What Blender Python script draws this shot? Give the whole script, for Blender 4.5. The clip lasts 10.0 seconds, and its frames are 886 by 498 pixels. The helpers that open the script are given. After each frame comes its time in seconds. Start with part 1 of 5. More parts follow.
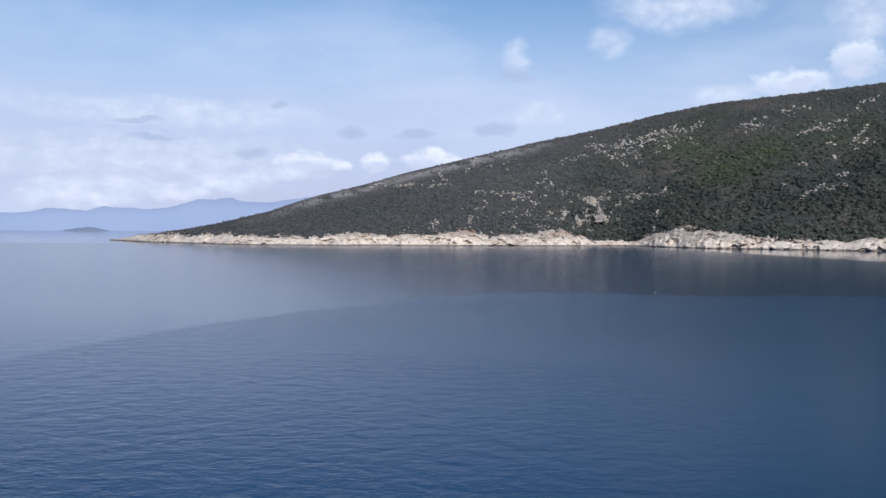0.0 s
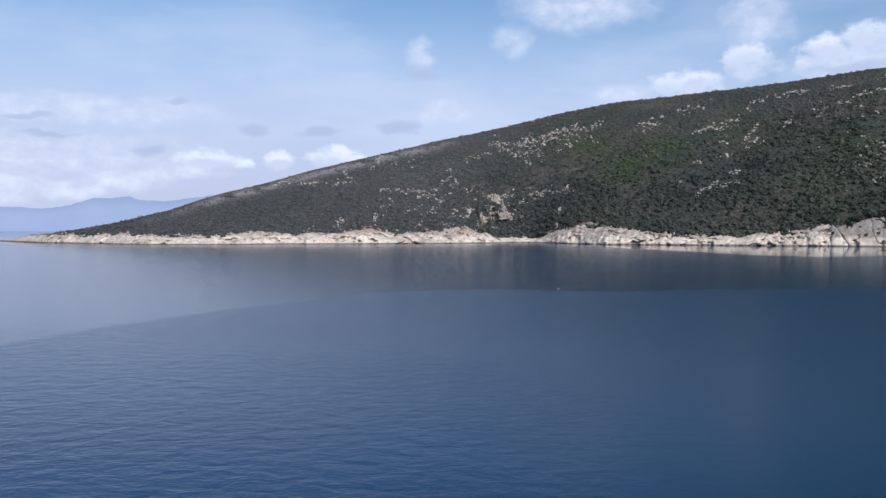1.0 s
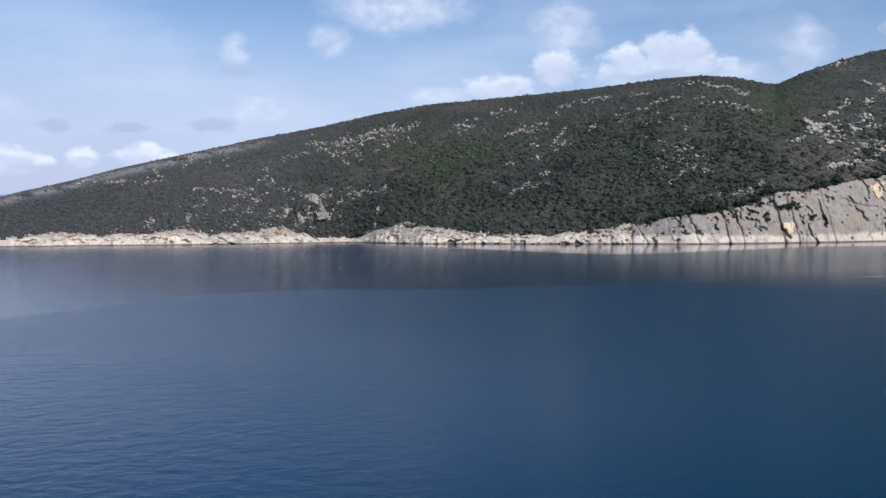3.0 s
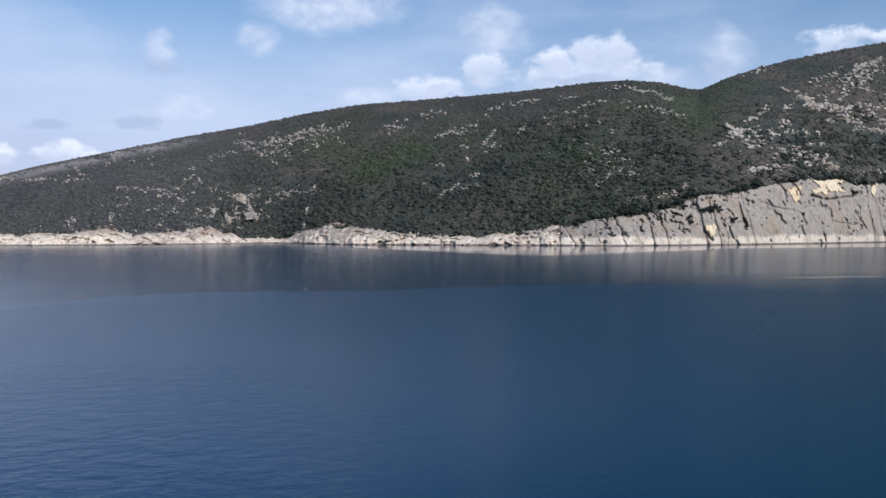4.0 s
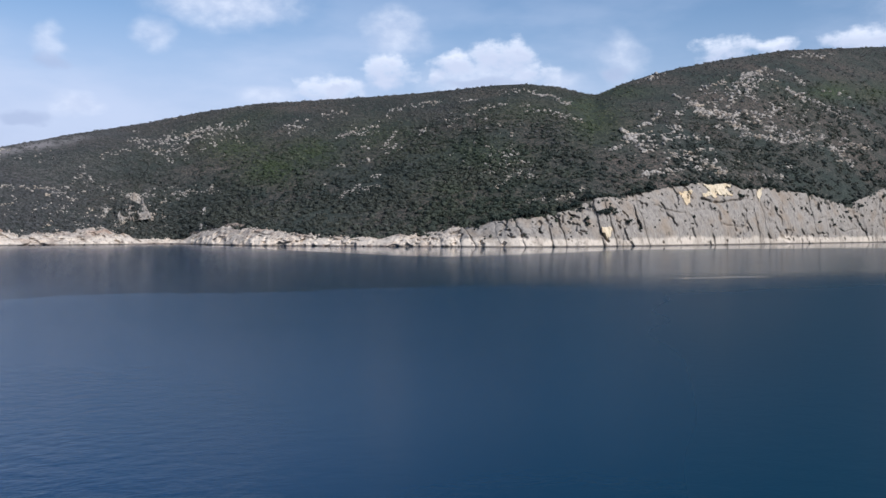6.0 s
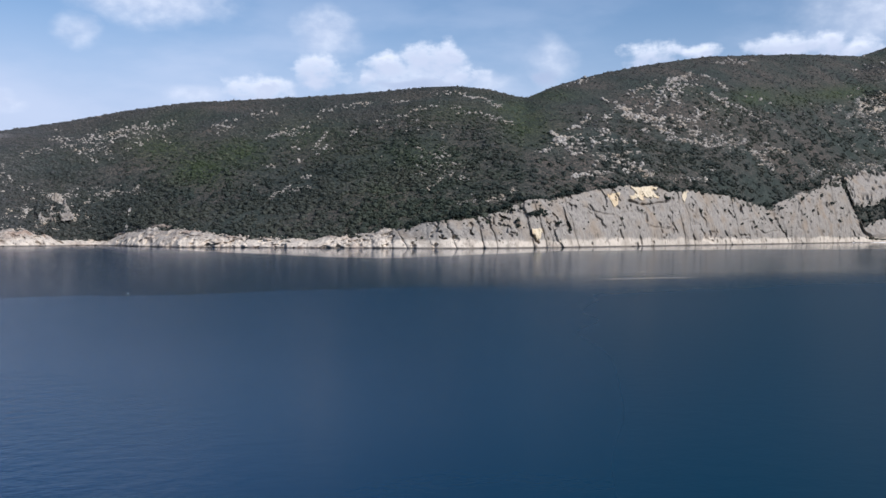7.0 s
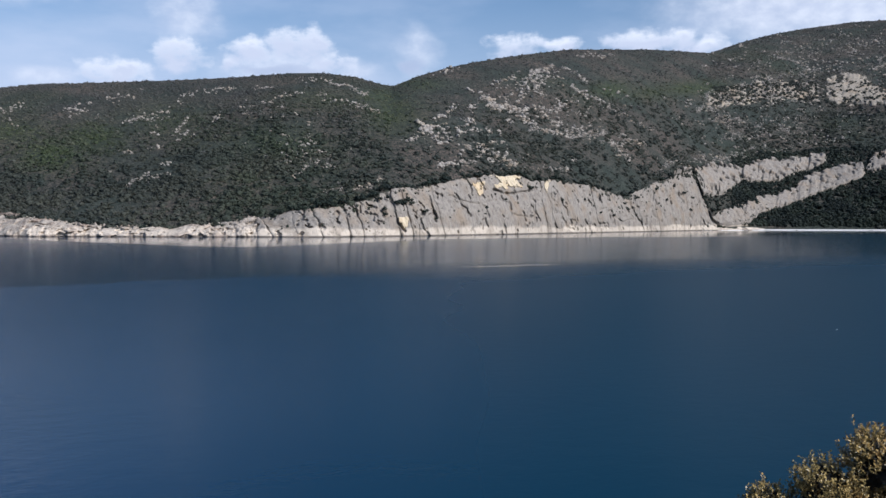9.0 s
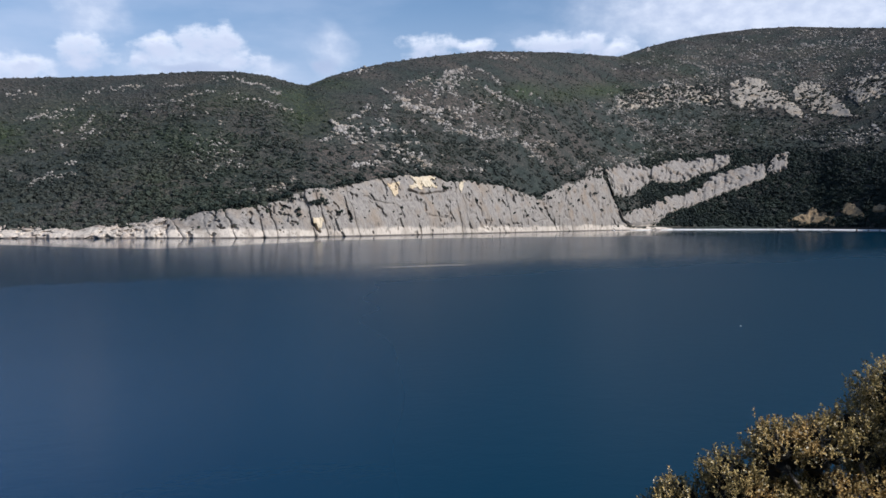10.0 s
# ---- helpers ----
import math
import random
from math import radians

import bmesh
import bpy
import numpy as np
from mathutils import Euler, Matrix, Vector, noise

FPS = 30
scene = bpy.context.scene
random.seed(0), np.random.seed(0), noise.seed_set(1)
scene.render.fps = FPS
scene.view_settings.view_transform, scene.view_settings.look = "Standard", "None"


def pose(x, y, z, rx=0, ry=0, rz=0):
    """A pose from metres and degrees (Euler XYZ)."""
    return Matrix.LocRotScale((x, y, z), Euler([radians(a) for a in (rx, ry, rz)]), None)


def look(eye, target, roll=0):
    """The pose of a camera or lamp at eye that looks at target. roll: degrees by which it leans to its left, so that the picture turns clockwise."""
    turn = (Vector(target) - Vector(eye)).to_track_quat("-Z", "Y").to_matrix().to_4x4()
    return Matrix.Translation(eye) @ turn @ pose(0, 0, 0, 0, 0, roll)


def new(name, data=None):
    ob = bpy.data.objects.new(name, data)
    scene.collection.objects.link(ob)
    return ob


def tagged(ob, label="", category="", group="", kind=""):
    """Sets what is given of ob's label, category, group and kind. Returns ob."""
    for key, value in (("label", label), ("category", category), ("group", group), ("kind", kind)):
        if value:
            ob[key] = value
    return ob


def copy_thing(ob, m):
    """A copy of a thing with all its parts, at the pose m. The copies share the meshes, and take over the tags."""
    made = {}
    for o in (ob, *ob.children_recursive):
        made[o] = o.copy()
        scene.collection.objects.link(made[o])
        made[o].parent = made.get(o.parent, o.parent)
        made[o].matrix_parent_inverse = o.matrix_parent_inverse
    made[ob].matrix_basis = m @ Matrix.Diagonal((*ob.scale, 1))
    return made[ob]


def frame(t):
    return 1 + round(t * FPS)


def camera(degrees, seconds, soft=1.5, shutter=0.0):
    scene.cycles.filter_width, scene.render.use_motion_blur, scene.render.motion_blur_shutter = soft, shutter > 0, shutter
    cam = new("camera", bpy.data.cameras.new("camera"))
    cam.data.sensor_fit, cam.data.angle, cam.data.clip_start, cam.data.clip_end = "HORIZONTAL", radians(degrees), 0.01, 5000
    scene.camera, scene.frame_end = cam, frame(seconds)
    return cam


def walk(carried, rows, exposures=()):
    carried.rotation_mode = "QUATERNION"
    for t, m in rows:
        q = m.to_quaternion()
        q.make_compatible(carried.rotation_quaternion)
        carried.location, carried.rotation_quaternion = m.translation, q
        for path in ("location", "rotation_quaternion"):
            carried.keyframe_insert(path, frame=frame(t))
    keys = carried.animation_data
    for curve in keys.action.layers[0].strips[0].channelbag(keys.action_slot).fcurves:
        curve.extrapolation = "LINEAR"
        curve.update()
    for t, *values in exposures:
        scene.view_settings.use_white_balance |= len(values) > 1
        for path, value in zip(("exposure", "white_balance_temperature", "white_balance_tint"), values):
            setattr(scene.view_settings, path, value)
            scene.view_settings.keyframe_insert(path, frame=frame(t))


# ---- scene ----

# ---- camera: a slow hand-held pan to the right from a slope above the water ----
EYE_Z = 12.0
FOV = 50.97
cam = camera(FOV, 10.0, soft=1.5)
TURNS = [
    (0.0, 6.49, -1.18, -0.27), (0.5, 3.16, -1.18, -0.12), (1.0, 0.67, -1.30, 0.10), (1.5, -2.17, -1.37, 0.25),
    (2.0, -5.41, -1.36, 0.23), (2.5, -8.08, -1.36, 0.28), (4.0, -14.80, -1.30, 0.05), (4.5, -16.75, -1.30, -0.10),
    (5.0, -18.57, -1.34, 0.18), (5.5, -19.50, -1.33, 0.10), (7.0, -25.10, -1.12, -0.18), (7.5, -27.28, -1.33, 0.15),
    (8.0, -29.11, -1.51, 0.30), (8.5, -30.79, -1.58, 0.21), (9.0, -33.29, -1.81, -0.18), (9.5, -35.95, -1.76, -0.35),
    (10.0, -38.52, -1.77, -0.06),
]
ARM = 0.25  # the eye turns about the body at this distance
walk(cam, [(t, pose(-ARM * math.sin(radians(yaw)), ARM * math.cos(radians(yaw)) - ARM, EYE_Z, 90 + pitch, roll, yaw))
           for t, yaw, pitch, roll in TURNS], exposures=[(0.0, 0.0, 5550, 13), (10.0, 0.0, 5550, 13)])

# ---- sun ----
SUN_BEARING, SUN_HEIGHT = 157.0, 36.0  # degrees clockwise from +y, above the horizon
sun = new("sun", bpy.data.lights.new("sun", "SUN"))
sun.data.energy, sun.data.angle, sun.data.color = 4.9, radians(0.6), (1.0, 0.91, 0.78)
sb, sh = radians(SUN_BEARING), radians(SUN_HEIGHT)
sun.matrix_world = look((0, 0, 0), (-math.sin(sb) * math.cos(sh), -math.cos(sb) * math.cos(sh), -math.sin(sh)))


# ---- node helpers ----
class Net:
    """Short hand for building node trees."""

    def __init__(self, tree):
        self.tree = tree

    def node(self, kind, ins=None, **props):
        n = self.tree.nodes.new(kind)
        for k, v in props.items():
            setattr(n, k, v)
        for k, v in (ins or {}).items():
            self.put(n.inputs[k], v)
        return n

    def put(self, socket, v):
        if isinstance(v, bpy.types.NodeSocket):
            self.tree.links.new(v, socket)
        elif isinstance(v, bpy.types.Node):
            self.tree.links.new(v.outputs[0], socket)
        else:
            socket.default_value = v

    def math(self, op, a, b=None, c=None, clamp=False):
        n = self.tree.nodes.new("ShaderNodeMath")
        n.operation, n.use_clamp = op, clamp
        for i, v in enumerate((a, b, c)):
            if v is not None:
                self.put(n.inputs[i], v)
        return n.outputs[0]

    def vmath(self, op, a, b=None):
        n = self.tree.nodes.new("ShaderNodeVectorMath")
        n.operation = op
        self.put(n.inputs[0], a)
        if b is not None:
            self.put(n.inputs[1], b)
        return n.outputs[0]

    def noise(self, vector, scale, detail=4.0, rough=0.55, distortion=0.0):
        n = self.node("ShaderNodeTexNoise", {"Scale": scale, "Detail": detail, "Roughness": rough, "Distortion": distortion})
        if vector is not None:
            self.put(n.inputs["Vector"], vector)
        return n.outputs["Fac"]

    def ramp(self, fac, lo, hi, a=0.0, b=1.0, kind="SMOOTHSTEP"):
        n = self.tree.nodes.new("ShaderNodeMapRange")
        n.interpolation_type = kind
        for i, v in enumerate((fac, lo, hi, a, b)):
            self.put(n.inputs[i], v)
        return n.outputs[0]

    def mix(self, fac, a, b, blend="MIX"):
        n = self.tree.nodes.new("ShaderNodeMix")
        n.data_type, n.blend_type = "RGBA", blend
        self.put(n.inputs[0], fac)
        for i, v in ((6, a), (7, b)):
            self.put(n.inputs[i], (*v, 1.0) if isinstance(v, tuple) and len(v) == 3 else v)
        return n.outputs[2]


def material(name):
    m = bpy.data.materials.new(name)
    m.use_nodes = True
    net = Net(m.node_tree)
    bsdf = m.node_tree.nodes["Principled BSDF"]
    return m, net, bsdf


# ---- sky: clear blue with cumulus banks low over the hills ----
world = bpy.data.worlds.new("sky")
scene.world = world
world.use_nodes = True
W = Net(world.node_tree)
back = world.node_tree.nodes["Background"]
SKY = W.node("ShaderNodeTexSky", sky_type="NISHITA", sun_disc=False, sun_elevation=sh, sun_rotation=sb, air_density=1.0,
             dust_density=1.2, ozone_density=1.5)
coord = W.node("ShaderNodeTexCoord").outputs["Generated"]
split = W.node("ShaderNodeSeparateXYZ", {0: coord})
SX, SY, SZ = split.outputs
bearing = W.math("MULTIPLY", W.math("ARCTAN2", SX, SY), 57.2958)
height = W.math("MULTIPLY", W.math("ARCSINE", SZ), 57.2958)
flat = W.node("ShaderNodeCombineXYZ", {0: bearing, 1: W.math("MULTIPLY", height, 1.5), 2: 0.0}).outputs[0]
wob = W.node("ShaderNodeTexNoise", {"Vector": flat, "Scale": 0.42, "Detail": 3.0, "Roughness": 0.5}).outputs["Color"]
wsep = W.node("ShaderNodeSeparateColor", {0: wob})
wx = W.math("MULTIPLY", W.math("SUBTRACT", wsep.outputs[0], 0.5), 2.0)
wy = W.math("MULTIPLY", W.math("SUBTRACT", wsep.outputs[1], 0.5), 1.2)
bx, hy = W.math("ADD", bearing, wx), W.math("ADD", height, wy)


def cloud_bank(rows, up=0.0):
    """The thickness of a bank of clouds, read a little higher by up: rows of bearing, height, half width, half height, weight."""
    total = -1.0
    for a, e, w, h, weight in rows:
        u = W.math("DIVIDE", W.math("SUBTRACT", bx, a), w * 1.25)
        v = W.math("DIVIDE", W.math("SUBTRACT", hy, e - up), h * 1.25)
        d = W.math("SUBTRACT", weight, W.math("ADD", W.math("MULTIPLY", u, u), W.math("MULTIPLY", v, v)))
        total = W.math("MAXIMUM", total, d)
    return total


CUMULUS = [
    (-15.0, 4.1, 1.5, 0.52, 1), (-12.9, 4.0, 0.7, 0.3, 1), (-10.6, 4.2, 0.95, 0.45, 1), (-7.2, 4.35, 1.7, 0.45, 1), (14.0, 8.4, 1.7, 0.7, 0.9),
    (17.4, 9.5, 1.3, 0.8, 1), (21.3, 10.2, 1.15, 0.62, 1), (20.5, 9.3, 0.6, 0.55, 1), (24.6, 10.45, 1.6, 0.78, 1), (26.2, 9.5, 1.6, 0.6, 0.7),
    (37.8, 10.45, 1.7, 0.62, 1), (40.6, 10.5, 0.95, 0.4, 1), (45.1, 10.6, 1.45, 0.6, 1), (47.4, 10.6, 0.95, 0.6, 1), (49.1, 10.2, 0.9, 0.45, 1)]
BRIGHT, ABOVE = cloud_bank(CUMULUS), cloud_bank(CUMULUS, 0.5)
SOFT = cloud_bank([
    (7.9, 13.2, 3.2, 1.0, 1.2), (-2.1, 10.5, 0.9, 0.9, 0.7), (3.6, 11.3, 1.1, 0.9, 0.7), (-0.7, 7.0, 1.3, 0.6, 0.8), (17.9, 11.9, 1.5, 1.3, 0.9),
    (23.6, 9.2, 3.0, 1.0, 1.2), (27.6, 9.0, 1.1, 0.6, 1), (31.7, 10.0, 1.2, 1.4, 0.7), (10.3, 8.0, 1.4, 0.5, 0.8), (59.5, 12.5, 7.0, 1.6, 2.2),
    (64.0, 12.0, 5.0, 1.4, 1.3), (-23.1, 6.9, 7.0, 0.8, 0.8), (-29.0, 1.95, 1.6, 0.6, 1.5), (-26.6, 2.3, 2.6, 0.6, 1.6), (-22.4, 2.15, 1.6, 0.45, 1.4),
    (-19.4, 2.8, 1.6, 0.5, 1.5), (-16.4, 3.4, 1.9, 0.45, 1.3), (-25.0, 4.2, 9.0, 1.3, 0.7)])
GREY = cloud_bank([
    (-24.6, 6.4, 1.3, 0.2, 1), (-23.5, 5.4, 1.3, 0.17, 1), (-12.2, 6.0, 0.9, 0.38, 1), (-8.2, 5.9, 1.1, 0.32, 1), (-18.2, 4.6, 0.95, 0.33, 1),
    (-3.3, 6.25, 1.5, 0.4, 1), (-16.5, 7.4, 0.85, 0.2, 0.8), (31.4, 9.2, 1.0, 0.5, 0.8), (-2.0, 9.4, 1.0, 0.5, 0.7), (23.4, 8.9, 2.4, 0.3, 0.8)])
puff = W.noise(flat, 0.8, 5.0, 0.55)
lump = W.math("SUBTRACT", puff, 0.5)
wisp = W.noise(W.node("ShaderNodeCombineXYZ", {0: W.math("MULTIPLY", bearing, 0.35), 1: height, 2: 3.0}).outputs[0], 0.22, 5.0, 0.55)
CL_WHITE, CL_SHADE, CL_SOFT, CL_GREY = (9.3, 9.2, 9.1), (6.9, 7.1, 7.7), (6.7, 7.1, 7.9), (4.8, 5.3, 6.4)
BASE = W.mix(1.0, SKY.outputs[0], (0.97, 1.03, 1.03), "MULTIPLY")
BASE = W.mix(W.math("MULTIPLY", W.ramp(height, 15.0, 6.0, 0.0, 0.85), W.ramp(bearing, 50.0, -20.0, 0.5, 1.0)), BASE, (5.9, 6.3, 7.4))
# pale haze low down, thickest over the open sea
low = W.math("MULTIPLY", W.ramp(height, 9.0, 0.5, 0.0, 1.0), W.ramp(bearing, 25.0, -20.0, 0.35, 0.85))
c0 = W.mix(low, BASE, (6.0, 6.0, 6.9))
veil = W.math("MULTIPLY", W.ramp(wisp, 0.40, 0.72), W.ramp(height, 18.0, 6.0, 0.04, 0.7))
c1 = W.mix(veil, c0, CL_SOFT)
soft_f = W.math("MULTIPLY", W.ramp(W.math("ADD", SOFT, W.math("MULTIPLY", lump, 1.1)), -0.8, 1.9), 0.85)
c2 = W.mix(soft_f, c1, W.mix(W.ramp(puff, 0.25, 0.8), CL_SHADE, CL_WHITE))
bright_in = W.math("ADD", BRIGHT, W.math("MULTIPLY", lump, 3.4))
bright_f = W.math("MULTIPLY", W.ramp(bright_in, -0.4, 1.1), 0.97)
# tops in the sun, bodies in their own shade
crown = W.ramp(W.math("SUBTRACT", W.math("ADD", ABOVE, W.math("MULTIPLY", lump, 3.4)), 0.0), 0.9, -0.5)
c3 = W.mix(bright_f, c2, W.mix(crown, CL_SHADE, CL_WHITE))
grey_f = W.math("MULTIPLY", W.ramp(W.math("ADD", GREY, W.math("MULTIPLY", lump, 1.0)), -0.1, 0.9), 0.7)
c4 = W.mix(grey_f, c3, CL_GREY)
world.node_tree.links.new(c4, back.inputs[0])
back.inputs[1].default_value = 0.10

# ---- materials ----


def rock_material(name, pale, grey, warm, bleached=6.0, blotch=0.5, cracked=0.3):
    """Weathered limestone: grey with streaks and warm stains, bleached near the water, dark at the tide line."""
    m, n, b = material(name)
    g = n.node("ShaderNodeNewGeometry")
    pos = g.outputs["Position"]
    x, y, z = n.node("ShaderNodeSeparateXYZ", {0: pos}).outputs
    streak = n.node("ShaderNodeCombineXYZ", {0: x, 1: y, 2: n.math("MULTIPLY", z, 0.22)}).outputs[0]
    big = n.noise(pos, 0.06, 4.0)
    fine = n.noise(streak, 0.55, 6.0, 0.65)
    spots = n.noise(pos, 1.3, 5.0, 0.7)
    col = n.mix(n.ramp(fine, 0.28, 0.60), grey, pale)
    bent = n.vmath("ADD", streak, n.vmath("MULTIPLY", n.node("ShaderNodeTexNoise", {"Vector": pos, "Scale": 0.12, "Detail": 4.0}).outputs["Color"], (9.0, 9.0, 4.0)))
    cell = n.node("ShaderNodeTexVoronoi", {"Vector": bent, "Scale": 0.11}, feature="DISTANCE_TO_EDGE").outputs["Distance"]
    crack = n.ramp(cell, 0.05, 0.0)
    col = n.mix(n.math("MULTIPLY", n.ramp(big, 0.48, 0.70), 0.7), col, warm)
    if bleached > 0:
        edge = n.math("ADD", bleached, n.math("MULTIPLY", n.math("SUBTRACT", n.noise(pos, 0.035, 6.0, 0.6), 0.5), bleached * 2.0))
        low = n.ramp(n.math("DIVIDE", z, edge), 1.1, 0.7)
        col = n.mix(n.math("MULTIPLY", low, n.ramp(n.noise(pos, 0.014, 3.0), 0.35, 0.6, 0.5, 0.9)), col, (0.60, 0.52, 0.425))
    tide = n.ramp(n.math("ADD", z, n.math("MULTIPLY", n.math("SUBTRACT", spots, 0.5), 1.4)), 1.1, 0.5)
    col = n.mix(n.math("MULTIPLY", tide, 0.85), col, (0.06, 0.05, 0.045))
    stain = n.noise(n.node("ShaderNodeCombineXYZ", {0: x, 1: y, 2: n.math("MULTIPLY", z, 0.5)}).outputs[0], 0.11, 5.0, 0.6)
    col = n.mix(n.ramp(stain, 0.50, 0.66, 0.0, 0.5), col, n.mix(0.5, warm, grey))
    runs = n.noise(n.node("ShaderNodeCombineXYZ", {0: x, 1: y, 2: n.math("MULTIPLY", z, 0.05)}).outputs[0], 0.8, 4.0, 0.6)
    col = n.mix(n.ramp(runs, 0.58, 0.70, 0.0, 0.45), col, (0.075, 0.068, 0.058))
    col = n.mix(n.ramp(spots, 0.64, 0.74, 0.0, 0.45), col, (0.09, 0.085, 0.07))
    # dark pockets: shade of pits and specks of growth, both put into the colour
    pit_shade = n.noise(n.node("ShaderNodeCombineXYZ", {0: x, 1: y, 2: n.math("MULTIPLY", z, 0.45)}).outputs[0], 0.28, 5.0, 0.62)
    col = n.mix(n.math("MULTIPLY", n.ramp(pit_shade, 0.57, 0.66), blotch), col, (0.055, 0.048, 0.042))
    col = n.mix(n.math("MULTIPLY", crack, cracked), col, (0.04, 0.036, 0.032))
    n.put(b.inputs["Base Color"], col)
    b.inputs["Roughness"].default_value = 0.92
    b.inputs["Specular IOR Level"].default_value = 0.2
    bump = n.node("ShaderNodeBump", {"Strength": 0.32, "Distance": 0.7, "Height": n.math("SUBTRACT", n.noise(streak, 0.9, 8.0, 0.7), n.math("MULTIPLY", crack, cracked))})
    n.put(b.inputs["Normal"], bump)
    return m


LIMESTONE = rock_material("limestone", (0.285, 0.257, 0.224), (0.175, 0.159, 0.140), (0.25, 0.195, 0.14), 6.5, 0.5, 0.16)
SHORE_ROCK = rock_material("shore_limestone", (0.43, 0.375, 0.315), (0.20, 0.17, 0.14), (0.28, 0.185, 0.13), 7.0, 0.7)
OUTCROP = rock_material("outcrop_limestone", (0.45, 0.41, 0.36), (0.25, 0.228, 0.20), (0.42, 0.335, 0.235), 0.0, 0.7)
SLAB = rock_material("slab_limestone", (0.36, 0.318, 0.258), (0.20, 0.178, 0.148), (0.37, 0.29, 0.20), 0.0, 0.75, 0.2)
SCAR = rock_material("fresh_limestone", (0.60, 0.51, 0.37), (0.42, 0.34, 0.22), (0.52, 0.37, 0.20), 0.0, 0.3, 0.15)


def leaf_material(name, dark, light, dry, spot=0.02, olive=(0.046, 0.064, 0.026)):
    m, n, b = material(name)
    g = n.node("ShaderNodeNewGeometry")
    pos = g.outputs["Position"]
    col = n.mix(n.ramp(n.noise(pos, spot, 3.0), 0.35, 0.65), dark, light)
    col = n.mix(n.ramp(n.noise(pos, spot * 7, 2.0), 0.55, 0.75, 0.0, 0.5), col, dry)
    x, y, z = n.node("ShaderNodeSeparateXYZ", {0: pos}).outputs
    lush = n.node("ShaderNodeAttribute", attribute_name="lush").outputs["Fac"]
    green = n.math("MAXIMUM", n.math("MULTIPLY", n.ramp(n.noise(pos, 0.0055, 4.0), 0.50, 0.66), 0.25), n.math("MULTIPLY", lush, 0.95))
    col = n.mix(green, col, olive)
    # grey towards the west: headland haze put into the leaf colour, with brown heath
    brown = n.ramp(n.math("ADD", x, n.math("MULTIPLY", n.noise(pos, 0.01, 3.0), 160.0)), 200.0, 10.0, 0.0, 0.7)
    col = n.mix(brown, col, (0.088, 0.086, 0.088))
    col = n.mix(n.ramp(g.outputs["Random Per Island"], 0.0, 1.0, 0.0, 0.2), col, light)
    n.put(b.inputs["Base Color"], col)
    b.inputs["Roughness"].default_value = 0.75
    b.inputs["Specular IOR Level"].default_value = 0.25
    return m


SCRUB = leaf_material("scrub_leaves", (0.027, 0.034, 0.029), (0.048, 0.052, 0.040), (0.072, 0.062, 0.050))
# low heath, paler and greyer with the upper slope's haze put into its colour
HAZED_HEATH = leaf_material("hazed_heath_leaves", (0.054, 0.056, 0.054), (0.078, 0.076, 0.068), (0.104, 0.092, 0.080), 0.02, (0.072, 0.090, 0.040))

GROUND, n, b = material("stony_ground")
pos = n.node("ShaderNodeNewGeometry").outputs["Position"]
x, y, z = n.node("ShaderNodeSeparateXYZ", {0: pos}).outputs
col = n.mix(n.ramp(n.noise(pos, 0.012, 4.0), 0.35, 0.65), (0.058, 0.066, 0.056), (0.118, 0.096, 0.080))
lush = n.node("ShaderNodeAttribute", attribute_name="lush").outputs["Fac"]
green = n.math("MAXIMUM", n.math("MULTIPLY", n.ramp(n.noise(pos, 0.0055, 4.0), 0.50, 0.66), 0.25), n.math("MULTIPLY", lush, 0.95))
col = n.mix(green, col, (0.066, 0.082, 0.038))
# the same westward grey: haze mixed into the brownish ground colour
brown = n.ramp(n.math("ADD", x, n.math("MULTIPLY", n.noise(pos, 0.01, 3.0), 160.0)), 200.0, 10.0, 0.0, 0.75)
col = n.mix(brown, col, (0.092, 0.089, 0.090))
dry = n.node("ShaderNodeAttribute", attribute_name="dry").outputs["Fac"]
col = n.mix(n.ramp(n.noise(pos, 0.42, 6.0, 0.8), 0.43, 0.55, 0.0, 0.85), col, (0.021, 0.027, 0.025))
col = n.mix(n.ramp(n.noise(pos, 0.15, 6.0, 0.7), 0.49, 0.60, 0.0, 0.6), col, (0.024, 0.032, 0.027))
col = n.mix(n.math("MULTIPLY", dry, n.ramp(n.noise(pos, 0.05, 5.0, 0.65), 0.35, 0.55)), col, (0.185, 0.172, 0.168))
stony = n.node("ShaderNodeAttribute", attribute_name="stony").outputs["Fac"]
bits = n.ramp(n.math("ADD", n.noise(pos, 0.33, 6.0, 0.75), n.math("MULTIPLY", stony, 0.09)), 0.64, 0.72, 0.0, 0.8)
col = n.mix(bits, col, n.mix(n.noise(pos, 0.05, 4.0), (0.14, 0.122, 0.10), (0.22, 0.195, 0.16)))
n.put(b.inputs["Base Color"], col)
b.inputs["Roughness"].default_value = 0.95
b.inputs["Specular IOR Level"].default_value = 0.1
n.put(b.inputs["Normal"], n.node("ShaderNodeBump", {"Strength": 1.0, "Distance": 1.5, "Height": n.noise(pos, 0.25, 6.0, 0.7)}))

PEBBLE, n, b = material("white_pebbles")
pos = n.node("ShaderNodeNewGeometry").outputs["Position"]
n.put(b.inputs["Base Color"], n.mix(n.noise(pos, 1.5, 6.0, 0.7), (0.55, 0.54, 0.52), (0.80, 0.79, 0.77)))
b.inputs["Roughness"].default_value = 0.9

WATER, n, b = material("sea_water")
pos = n.node("ShaderNodeNewGeometry").outputs["Position"]
x, y, z = n.node("ShaderNodeSeparateXYZ", {0: pos}).outputs
